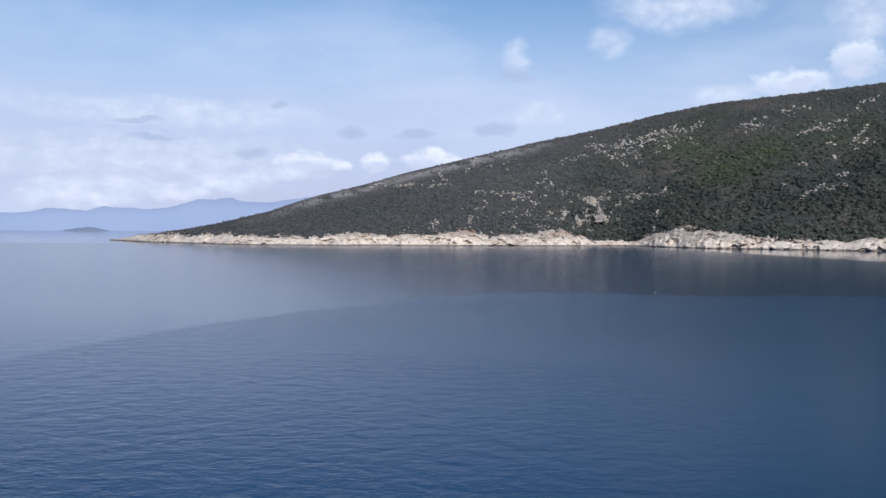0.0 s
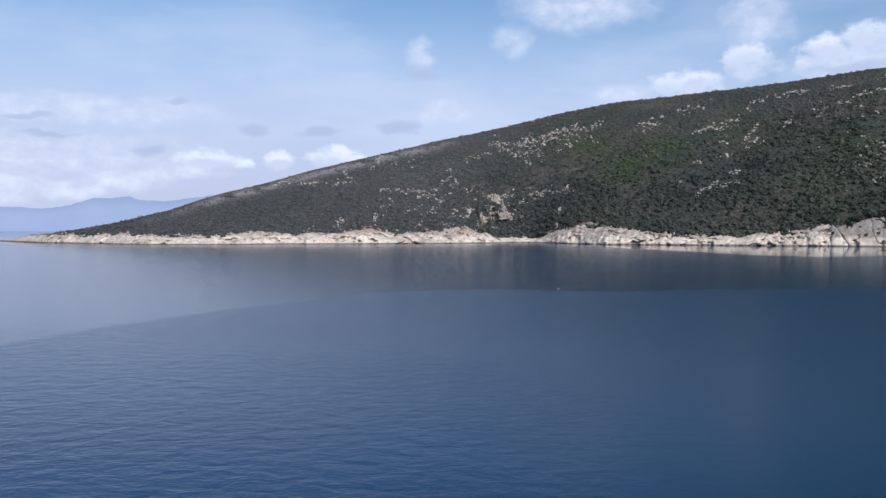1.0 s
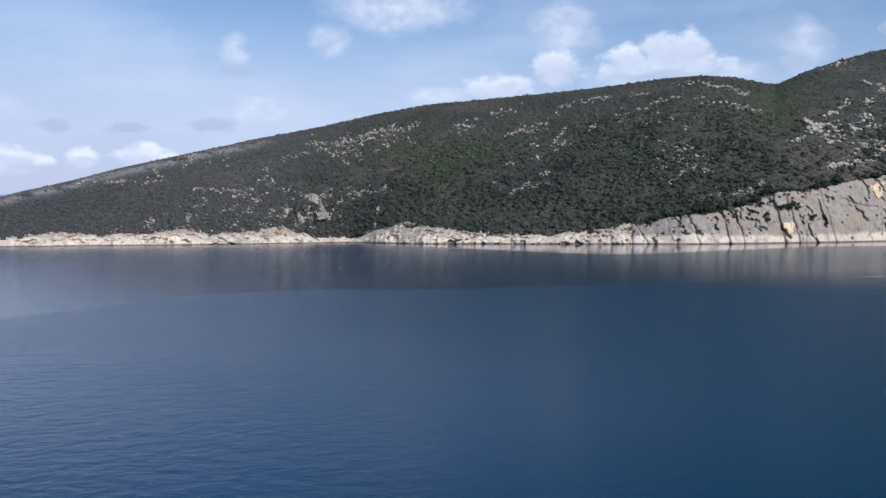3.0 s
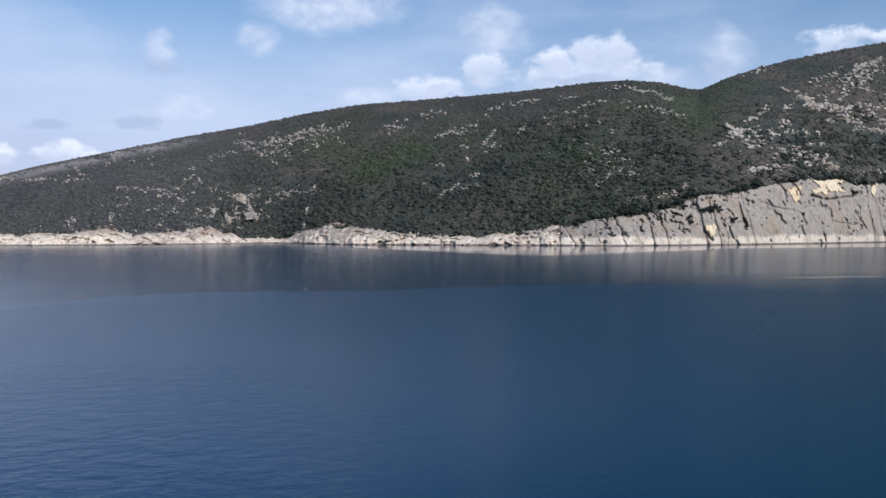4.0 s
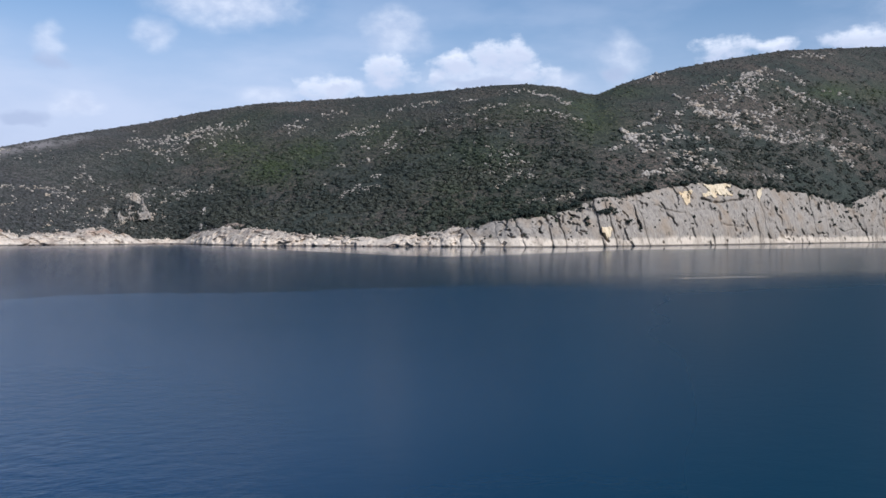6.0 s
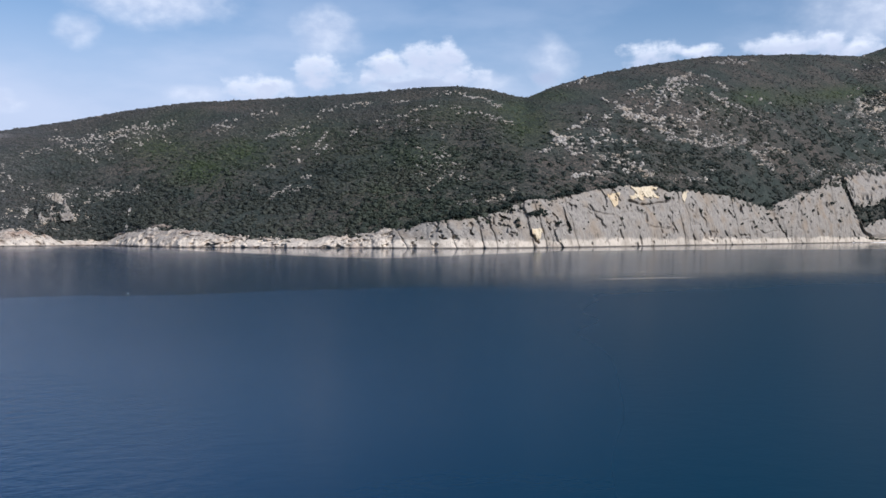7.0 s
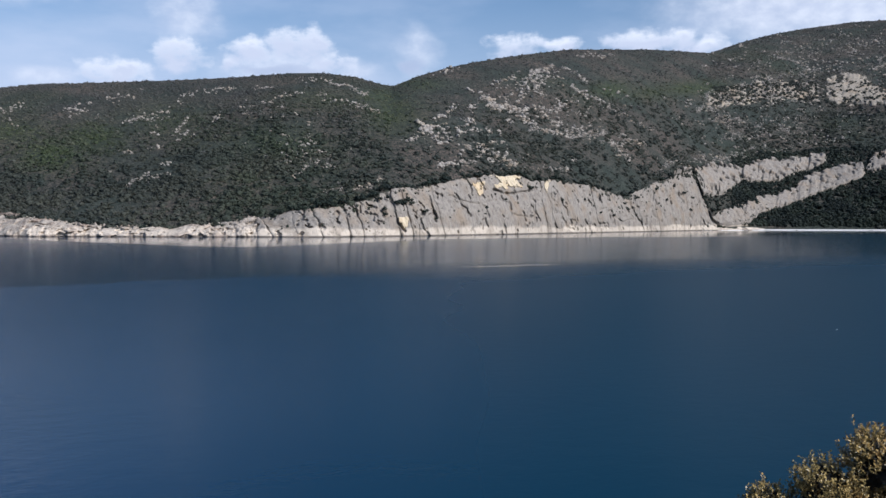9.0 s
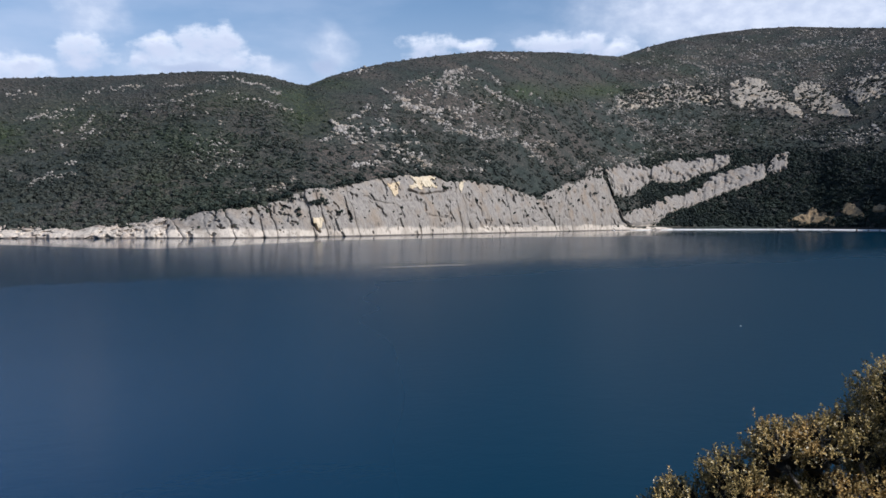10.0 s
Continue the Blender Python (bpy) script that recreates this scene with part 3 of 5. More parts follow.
# foot, top and how far each crack gapes
CRACKS = [(22.0, 22.0, 0.2), (22.95, 22.2, 0.7), (24.5, 24.0, 0.1), (26.05, 25.25, 0.6), (27.65, 27.1, 0.8), (28.5, 27.8, 0.8), (30.0, 29.05, 1.0),
          (30.88, 29.95, 0.8), (31.55, 30.55, 0.9), (31.95, 31.05, 0.3), (33.5, 32.5, 0.3), (36.65, 35.6, 0.05), (38.75, 38.3, 0.06),
          (39.82, 39.2, 0.4), (40.3, 39.55, 0.8), (42.92, 42.28, 1.5), (44.2, 43.4, 0.1), (45.6, 44.3, 0.2), (46.5, 45.6, 0.2), (47.4, 46.6, 0.3),
          (48.2, 47.7, 0.3), (48.85, 48.5, 0.5), (50.0, 49.9, 0.1), (51.2, 51.1, 0.1), (52.4, 52.4, 0.1)]
ROWS = 64
share = np.linspace(0, 1, ROWS)
for k in range(len(CRACKS) - 1):
    (lo, glo), (hi, ghi) = crack_line(k, *CRACKS[k], share), crack_line(k + 1, *CRACKS[k + 1], share)
    wide = CRACKS[k + 1][0] - CRACKS[k][0]
    rough = 2.4 if CRACKS[k][0] < 43 else 7.5
    recess = 4.5 if k == 6 else 0.3 * math.sin(k * 2.3)
    cliff_sheet("slab", lo + 0.03 * glo, np.maximum(hi - 0.03 * ghi, lo + 0.05), (ROWS, max(10, int(wide / 0.04))), recess, rough, [LIMESTONE], cliff, gapes=(glo, ghi))
# fresh pale scars where rock has fallen away
for a0, a1, w0, w1 in ((36.2, 38.35, 0.76, 0.99), (30.5, 31.3, 0.12, 0.42), (35.1, 36.0, 0.66, 0.9), (39.35, 39.9, 0.74, 0.97)):
    t = np.linspace(0, 1, 30)
    sc = cliff_sheet("fresh_scar", a0 + 0.35 * (1 - t), a1 - 0.25 * (1 - t), (30, 50), -1.6, 2.4, [SCAR], cliff, w0, w1, ragged=True)
    tagged(sc, "fresh pale yellow rock scar")

# ---- beach ----
a = np.arange(48.9, 104.0, 0.15)
rs, rc, zc, rr, zr, r0, z0 = coast(a)
w = np.linspace(0, 1, 8)[:, None]
r = rs[None] - 4 + np.minimum(rc - rs + 6, 14.0)[None] * w
z = -0.8 + 2.0 * w ** 0.7 + 0 * r
beach = mesh_object("beach", np.stack([r * np.sin(np.radians(a)), r * np.cos(np.radians(a)), z], -1).reshape(-1, 3),
                    grid_faces(8, len(a)), [PEBBLE])
tagged(beach, "narrow white pebble beach below dark woods", "beach", kind="structure")

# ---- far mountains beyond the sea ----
# the haze of distance is put into a bluish colour and a glow
FAR, n, b = material("hazed_mountain")
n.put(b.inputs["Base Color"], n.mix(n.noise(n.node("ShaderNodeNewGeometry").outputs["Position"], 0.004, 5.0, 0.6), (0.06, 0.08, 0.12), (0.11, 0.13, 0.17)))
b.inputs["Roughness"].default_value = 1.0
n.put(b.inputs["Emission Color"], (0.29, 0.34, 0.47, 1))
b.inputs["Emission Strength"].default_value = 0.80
a = np.arange(-60.0, 0.0, 0.25)
top = np.interp(a, [-60, -45, -31, -28.5, -26.5, -25.7, -23.7, -21.9, -19.7, -15.5, 0], [0.4, 0.7, 0.9, 1.15, 1.2, 1.05, 1.25, 1.45, 1.7, 1.9, 1.9])
rows = []
for dist, share in ((4480, -0.01), (4500, 0.0), (4530, 0.5), (4560, 1.0), (4640, 0.2)):
    q = np.stack([a * 0.4, 0 * a + share, 0 * a], -1)
    z = (EYE_Z + dist * np.tan(np.radians(top))) * share * (1 + 0.34 * fbm(q * 1.6, 4, 3))
    rows.append(np.stack([dist * np.sin(np.radians(a)), dist * np.cos(np.radians(a)), z], -1))
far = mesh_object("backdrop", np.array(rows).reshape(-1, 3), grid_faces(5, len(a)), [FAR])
tagged(far, "hazy blue mountains far across the sea", "mountains", kind="structure")

# a low island on the horizon, its haze put into colour and a faint glow
ISLAND, n, b = material("hazed_island")
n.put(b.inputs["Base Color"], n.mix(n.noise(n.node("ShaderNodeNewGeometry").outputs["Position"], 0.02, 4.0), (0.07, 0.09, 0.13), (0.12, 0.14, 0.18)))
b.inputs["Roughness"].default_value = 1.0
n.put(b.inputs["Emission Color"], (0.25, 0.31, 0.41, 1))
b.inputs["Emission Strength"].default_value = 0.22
a = np.linspace(-28.8, -26.2, 60)
t = np.linspace(0, 1, 60)
crest = (4.0 + 16.0 * np.sin(np.pi * t) ** 0.7 * (0.7 + 0.5 * fbm(np.stack([t * 7, 0 * t, 0 * t], -1), 3, 4))) * np.sin(np.pi * t) ** 0.4
rows = [np.stack([d * np.sin(np.radians(a)), d * np.cos(np.radians(a)), z], -1) for d, z in ((4290, 0 * a - 1), (4300, crest * 0.6), (4310, crest), (4330, 0 * a - 1))]
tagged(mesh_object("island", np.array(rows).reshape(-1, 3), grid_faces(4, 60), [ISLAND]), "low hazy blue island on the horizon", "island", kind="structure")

# ---- scrub over the hillside ----
rng = np.random.default_rng(7)


def shrub_shape(seed, leaves=22):
    """One low-poly shrub about 1 m across: a lumpy core with leafy tufts all over it. Vertices and triangles."""
    g = np.random.default_rng(seed)
    bm = bmesh.new()
    bmesh.ops.create_icosphere(bm, subdivisions=1, radius=0.36)
    v = np.array([p.co for p in bm.verts])
    bm.faces.ensure_lookup_table()
    f = np.array([[p.index for p in q.verts] for q in bm.faces])
    bm.free()
    v = v * (1 + 0.25 * (g.random((len(v), 1)) - 0.5)) * np.array([1, 1, 0.85]) + np.array([0, 0, 0.3])
    keep = v[f].mean(1)[:, 2] > 0.1
    f = f[keep]
    V, T = [v], [f]
    base = len(v)
    for k in range(leaves):
        u, t = g.random() * 0.95 + 0.02, g.random() * 2 * np.pi
        d = np.array([math.sqrt(1 - u * u) * math.cos(t), math.sqrt(1 - u * u) * math.sin(t), u])
        c = d * np.array([0.46, 0.46, 0.40]) * (0.8 + 0.4 * g.random()) + np.array([0, 0, 0.3])
        s = g.normal(size=(3, 3))
        s = s / np.linalg.norm(s, axis=1)[:, None] * (0.10 + 0.09 * g.random())
        V.append(c + s)
        T.append(np.array([[base, base + 1, base + 2]]))
        base += 3
    return np.concatenate(V), np.concatenate(T)


SHAPES = [shrub_shape(100 + k) for k in range(6)]
LIGHT_SHAPES = [shrub_shape(140 + k, 15) for k in range(5)]
TUFTS = [shrub_shape(160 + k, 3) for k in range(5)]


def scatter(name, points, size, tall, mat, label, category, shapes=SHAPES, aligned=False, green=None):
    """All the shrubs or stones of one slope, joined; green: how lush each one is."""
    V, T, G, base = [], [], [], 0
    pick = rng.integers(0, len(shapes), len(points))
    turn = rng.random(len(points)) * 2 * np.pi
    if aligned:
        turn = -np.arctan2(points[:, 0], points[:, 1]) + rng.normal(size=len(points)) * 0.45
    for k, (sv, st) in enumerate(shapes):
        i = np.where(pick == k)[0]
        c, s = np.cos(turn[i])[:, None], np.sin(turn[i])[:, None]
        X = (sv[:, 0] * c - sv[:, 1] * s) * size[i][:, None] + points[i, 0][:, None]
        Y = (sv[:, 0] * s + sv[:, 1] * c) * size[i][:, None] + points[i, 1][:, None]
        Z = sv[:, 2] * tall[i][:, None] + points[i, 2][:, None]
        V.append(np.stack([X, Y, Z], -1).reshape(-1, 3))
        T.append((st[None] + (np.arange(len(i)) * len(sv))[:, None, None] + base).reshape(-1, 3))
        if green is not None:
            G.append(np.repeat(green[i], len(sv)))
        base += len(i) * len(sv)
    ob = mesh_object(name, np.concatenate(V), np.concatenate(T), [mat], smooth=False)
    if G:
        ob.data.attributes.new("lush", "FLOAT", "POINT").data.foreach_set("value", np.concatenate(G).astype(np.float32))
    return tagged(ob, label, category, kind="stuff")


# ---- ledges of bare limestone: bearing and height angle of both ends, how many stones ----
HEADLAND_LEDGES = [
    (0.74, 3.99, 2.28, 4.30, 10), (2.56, 4.99, 4.40, 4.85, 16), (4.33, 5.19, 7.43, 5.80, 40), (7.43, 5.60, 9.02, 6.10, 22),
    (2.97, 4.74, 4.67, 3.87, 20), (4.67, 4.64, 7.43, 5.32, 24), (-4.49, 2.26, -2.48, 2.57, 14), (-2.48, 2.64, -1.13, 2.99, 12),
    (-1.13, 2.92, -0.27, 3.54, 8), (-0.27, 3.26, 1.92, 2.36, 20), (1.92, 2.36, 2.82, 1.94, 14), (-2.15, 2.09, -1.41, 2.09, 6),
    (-4.23, 1.27, -3.50, 1.48, 6), (-3.00, 0.76, -1.99, 1.30, 7), (-1.99, 0.58, -1.04, 1.06, 8), (0.72, 0.70, 1.12, 1.39, 12),
    (2.95, 2.14, 3.70, 2.31, 8),
]
GULLY_LEDGES = [
    (4.04, 1.79, 5.86, 2.64, 18), (4.49, 2.06, 6.10, 2.89, 18), (6.65, 2.46, 7.00, 2.98, 10), (3.46, 1.72, 4.38, 1.01, 10),
    (-7.34, 0.05, -6.65, 0.65, 12), (-4.93, 0.12, -4.74, 0.66, 8), (-7.50, -0.25, -6.87, 0.01, 8), (-2.50, 0.10, -1.66, 0.02, 8),
    (-1.15, -0.08, 0.21, 0.15, 10), (-9.25, -0.17, -7.66, -0.11, 6), (3.63, 0.57, 4.65, 1.08, 8), (6.37, -0.13, 6.57, 0.29, 6),
]
BROW_LEDGES = [
    (11.10, 6.01, 12.57, 6.48, 12), (11.55, 5.80, 12.39, 6.17, 8), (13.45, 6.84, 14.84, 6.99, 10), (14.52, 5.75, 15.54, 5.94, 16),
    (15.47, 5.94, 16.95, 6.12, 10), (17.58, 6.96, 18.49, 7.17, 8), (18.80, 7.19, 20.59, 7.48, 12), (21.94, 7.73, 23.14, 7.92, 8),
    (23.42, 6.90, 24.84, 7.15, 12), (25.64, 7.18, 26.11, 7.32, 6), (24.43, 8.39, 26.38, 8.53, 10), (26.51, 8.13, 28.54, 7.53, 44),
    (26.01, 6.83, 28.15, 6.57, 14), (27.76, 6.49, 29.19, 6.19, 20), (21.42, 5.82, 22.87, 6.62, 16), (19.32, 5.54, 19.89, 5.77, 8),
]
MIDDLE_LEDGES = [
    (17.09, 4.84, 17.93, 5.71, 12), (17.36, 4.38, 17.93, 5.09, 10), (14.07, 3.92, 14.83, 3.73, 7), (15.82, 3.99, 16.59, 4.15, 7),
    (13.99, 1.68, 14.83, 1.84, 10), (14.58, 1.92, 15.67, 2.53, 16), (15.46, 2.15, 16.94, 2.37, 12), (16.45, 2.94, 16.94, 3.10, 5),
    (23.14, 3.05, 24.23, 3.57, 16), (24.17, 2.48, 24.90, 3.21, 18), (24.84, 3.15, 26.59, 3.34, 22), (24.57, 4.24, 25.44, 4.41, 14),
    (24.67, 3.76, 26.38, 3.98, 20), (25.85, 1.64, 28.81, 1.92, 18), (27.51, 1.78, 29.46, 2.27, 16), (13.20, 2.74, 13.72, 2.66, 5),
]
CROWN_LEDGES = [
    (38.65, 8.46, 39.96, 9.06, 34), (38.15, 8.13, 40.16, 8.66, 26), (36.34, 8.15, 37.61, 8.29, 10), (36.81, 7.65, 39.09, 8.06, 20),
    (38.22, 7.63, 40.58, 8.03, 22), (40.57, 8.86, 41.96, 8.19, 16), (35.67, 7.71, 36.94, 6.86, 30), (36.14, 7.18, 37.68, 6.66, 44),
    (37.38, 6.86, 40.51, 6.60, 52), (38.82, 7.60, 39.49, 7.00, 14), (39.16, 6.36, 40.52, 6.06, 22), (37.82, 6.53, 38.96, 5.66, 26),
    (38.69, 5.59, 40.66, 5.15, 36), (40.38, 5.69, 42.21, 5.18, 30), (40.76, 5.15, 43.08, 4.77, 46), (41.13, 7.53, 42.03, 6.96, 26),
]
FLANK_LEDGES = [
    (41.89, 7.20, 43.57, 6.52, 24), (42.93, 6.35, 44.41, 6.11, 12), (41.48, 6.09, 42.38, 5.75, 10), (45.19, 5.83, 46.11, 5.29, 8),
    (43.28, 4.57, 44.43, 3.75, 36), (43.95, 4.36, 45.48, 4.48, 34), (43.82, 3.82, 44.78, 3.61, 10), (31.79, 5.54, 32.93, 4.62, 34),
    (31.99, 5.08, 32.93, 5.35, 18), (32.63, 5.95, 33.59, 6.13, 8), (32.86, 4.62, 33.92, 4.43, 10), (34.62, 6.04, 35.27, 5.64, 10),
    (34.12, 5.16, 36.28, 5.18, 12), (33.98, 4.29, 36.28, 4.17, 16), (33.52, 6.76, 34.25, 7.36, 8),
]
SHELF_LEDGES = [
    (34.86, 7.11, 36.27, 7.68, 12), (35.68, 4.03, 37.62, 3.29, 52), (35.48, 3.56, 36.95, 3.43, 20), (32.93, 3.11, 33.92, 3.25, 16),
    (33.85, 3.15, 35.54, 3.49, 20), (36.82, 3.09, 38.16, 3.46, 16), (38.83, 3.16, 41.01, 3.02, 18), (36.15, 4.44, 36.95, 4.71, 8),
    (40.39, 3.84, 41.36, 3.53, 8), (41.33, 9.75, 43.45, 9.74, 20), (32.39, 8.71, 34.25, 9.01, 8), (46.46, 2.99, 47.52, 3.66, 18),
    (47.10, 6.31, 48.43, 6.06, 6), (30.87, 4.40, 31.86, 4.81, 8),
]
TERRACE_LEDGES = [
    (48.52, 6.59, 49.15, 7.30, 22), (49.08, 6.91, 51.13, 7.55, 44), (49.41, 6.70, 52.12, 7.04, 46), (50.73, 7.40, 53.08, 7.66, 36),
    (51.66, 7.96, 53.41, 8.01, 22), (52.38, 6.83, 53.75, 7.15, 26), (53.28, 7.46, 55.19, 7.40, 30), (53.94, 8.05, 54.72, 8.32, 12),
    (52.32, 6.64, 54.08, 6.65, 24), (49.35, 5.91, 51.14, 6.11, 16), (49.74, 6.30, 50.81, 5.88, 10), (51.75, 5.60, 52.47, 5.02, 10),
    (52.65, 5.84, 55.08, 5.81, 14), (51.09, 4.88, 54.10, 5.18, 18),
]
STRATA_LEDGES = [
    (48.71, 3.91, 50.83, 3.92, 18), (51.03, 3.88, 55.75, 4.26, 44), (50.69, 4.22, 52.47, 4.33, 12), (58.78, 4.64, 60.18, 4.50, 16),
    (60.12, 4.50, 63.07, 4.62, 34), (62.79, 4.20, 63.07, 3.87, 10), (60.44, 4.01, 62.04, 3.87, 12), (54.86, 7.76, 55.33, 6.78, 16),
    (59.62, 6.14, 60.10, 5.65, 6), (55.52, 4.27, 56.50, 4.37, 10),
]
FAN_LEDGES = [
    (2.20, 2.20, 2.90, 1.92, 26), (2.75, 1.95, 3.20, 0.40, 54), (2.90, 1.90, 3.50, 0.55, 40), (1.50, 0.45, 1.95, 0.95, 34), (1.85, 0.35, 2.35, 1.15, 46),
    (2.25, 0.40, 2.70, 1.50, 44), (0.80, 0.65, 0.95, 1.40, 12), (6.42, 0.65, 6.50, 1.30, 7), (-4.84, 0.15, -4.84, 0.62, 6), (-7.05, 0.12, -6.85, 0.60, 7),
    (3.30, 0.60, 4.20, 1.30, 14), (1.40, 0.10, 2.60, -0.05, 12)]
# ---- loose fields of stones: bearing, height angle, half widths, how many ----
HEADLAND_FIELDS = [(-1.8, 1.2, 2.5, 0.8, 40), (-9.0, 2.9, 2.6, 0.25, 30), (-4.0, 4.2, 2.4, 0.25, 26), (3.0, 1.2, 0.9, 0.7, 20), (5.6, 5.2, 2.6, 0.6, 20), (4.4, 4.6, 1.3, 0.35, 34),
                   (6.5, 5.3, 1.2, 0.3, 26), (5.2, 2.45, 1.6, 0.22, 22), (-2.2, 2.4, 1.6, 0.3, 16), (-0.6, 1.0, 1.2, 0.4, 12)]
MIDDLE_FIELDS = [(24.6, 3.7, 1.5, 0.7, 50), (22.9, 5.3, 2.1, 0.9, 24), (16.0, 5.4, 2.0, 0.8, 16), (47.8, 3.3, 1.2, 0.4, 30)]
HIGH_FIELDS = [(39.0, 7.6, 2.6, 1.0, 24), (41.0, 5.8, 2.4, 0.7, 20), (34.6, 4.8, 1.9, 0.8, 30), (36.6, 3.6, 1.6, 0.5, 14), (43.0, 6.8, 1.4, 0.7, 12),
               (38.6, 7.8, 1.2, 0.5, 18), (40.3, 6.5, 1.4, 0.45, 18), (42.8, 4.9, 1.3, 0.3, 20), (33.1, 4.9, 0.9, 0.5, 12)]
BARE_FACES = [(50.6, 0.2, 1.1, 0.4, 999), (53.0, 1.1, 1.1, 0.4, 999), (55.0, 2.0, 1.0, 0.45, 999), (56.8, 2.6, 0.9, 0.35, 999), (58.4, 3.0, 0.5, 0.3, 999),
              (48.9, 2.4, 0.8, 0.7, 999), (50.4, 2.8, 1.0, 0.5, 999), (52.6, 2.9, 1.2, 0.45, 999), (54.6, 3.2, 1.0, 0.25, 999),
              (60.1, 0.1, 1.0, 0.4, 999), (62.3, 0.5, 0.5, 0.4, 999), (63.7, 0.6, 0.4, 0.25, 999)]
FAR_FIELDS = [(56.1, 9.2, 4.1, 1.0, 300), (61.7, 9.3, 3.4, 1.2, 420), (55.0, 5.4, 4.0, 0.5, 50), (64.6, 9.4, 1.6, 1.2, 110), (58.0, 8.6, 5.0, 0.7, 110),
              (52.2, 7.2, 2.8, 0.45, 120), (57.6, 7.1, 1.6, 0.5, 40), (63.6, 7.4, 1.3, 0.8, 60),
              (50.3, 5.9, 1.0, 0.3, 30), (50.6, 4.9, 1.0, 0.35, 34), (49.9, 3.8, 1.3, 0.22, 40), (53.5, 5.2, 0.9, 0.5, 26), (62.4, 4.6, 1.4, 0.3, 60)]
LEDGES_OF_ROCK = (FAN_LEDGES, HEADLAND_LEDGES, GULLY_LEDGES, BROW_LEDGES, MIDDLE_LEDGES, CROWN_LEDGES, FLANK_LEDGES, SHELF_LEDGES, TERRACE_LEDGES, STRATA_LEDGES)
# greener growth: bearing, height angle, half widths, how strong
MEADOWS = [(10.4, 3.6, 1.9, 0.9, 1.0), (12.7, 4.6, 1.8, 0.9, 0.9), (8.4, 4.8, 2.2, 0.8, 0.8), (17.0, 5.6, 3.0, 1.2, 0.5), (26.0, 7.2, 3.0, 0.8, 0.5), (21.4, 2.4, 1.8, 0.4, 0.4), (30.3, 6.5, 1.8, 1.2, 0.9), (29.4, 7.4, 1.8, 0.6, 0.8),
           (43.5, 7.8, 1.3, 0.5, 1.0), (48.2, 7.8, 2.0, 0.42, 1.0), (45.8, 7.6, 2.0, 0.5, 0.7), (31.8, 8.2, 1.6, 0.4, 0.7), (23.5, 4.6, 3.0, 1.0, 0.55), (61.8, 1.6, 2.5, 0.5, 0.5)]


def meadow(a, e):
    """How lush the growth is at bearing a and height angle e, from 0 to 1."""
    out = np.zeros(len(a))
    for pa, pe, wa, we, strong in MEADOWS:
        out = np.maximum(out, strong * np.exp(-((a - pa) / wa) ** 2 - ((e - pe) / we) ** 2))
    return out


def dry_crest(a, e):
    """How bare and dry the brow of the headland is, from 0 to 1."""
    down = smooth_curve(SKYLINE, a, 0.25) - e
    return np.exp(-((down - 0.30) / 0.24) ** 2) * smoothstep(-20.0, -13.0, a) * smoothstep(3.0, -3.0, a)


def stone_shape(seed):
    """An angular block about 1 m across."""
    g = np.random.default_rng(seed)
    bm = bmesh.new()
    bmesh.ops.create_icosphere(bm, subdivisions=1, radius=0.5)
    v = np.array([p.co for p in bm.verts])
    f = np.array([[p.index for p in q.verts] for q in bm.faces])
    bm.free()
    for k in range(5):  # cut flat faces
        d = g.normal(size=3)
        d /= np.linalg.norm(d)
        t = v @ d - (0.22 + 0.12 * g.random())
        v = v - np.where(t > 0, t, 0)[:, None] * d
    return v * np.array([1.6, 1.0, 1.0]), f


STONES = [stone_shape(300 + k) for k in range(8)]


def rocky(a, e):
    """How rocky the slope is at bearing a and height angle e, from 0 to 1."""
    out = np.zeros(len(a))
    for pa, pe, wa, we, many in HEADLAND_FIELDS + MIDDLE_FIELDS + HIGH_FIELDS + FAR_FIELDS + BARE_FACES:
        d = ((a - pa) / wa) ** 2 + ((e - pe) / we) ** 2
        out = np.maximum(out, np.exp(-d * 0.9) * min(1.0, many / (wa * we * 90)))
    for rows in LEDGES_OF_ROCK:
        for a0, e0, a1, e1, many in rows:
            da, de = a1 - a0, e1 - e0
            t = np.clip(((a - a0) * da + (e - e0) * de) / (da * da + de * de), 0, 1)
            d = np.hypot(a - a0 - t * da, (e - e0 - t * de) * 1.4)
            out = np.maximum(out, np.exp(-(d / 0.22) ** 2) * min(0.6, many / (16 + 22 * math.hypot(da, de))))
    out = np.maximum(out, 0.55 * smoothstep(50.5, 54.0, a) * smoothstep(4.0, 6.5, e))
    return out


hill.data.attributes.new("stony", "FLOAT", "POINT").data.foreach_set("value", rocky(HILL_A, HILL_E).astype(np.float32))
hill.data.attributes.new("dry", "FLOAT", "POINT").data.foreach_set("value", dry_crest(HILL_A, HILL_E).astype(np.float32))
hill.data.attributes.new("lush", "FLOAT", "POINT").data.foreach_set("value", meadow(HILL_A, HILL_E).astype(np.float32))


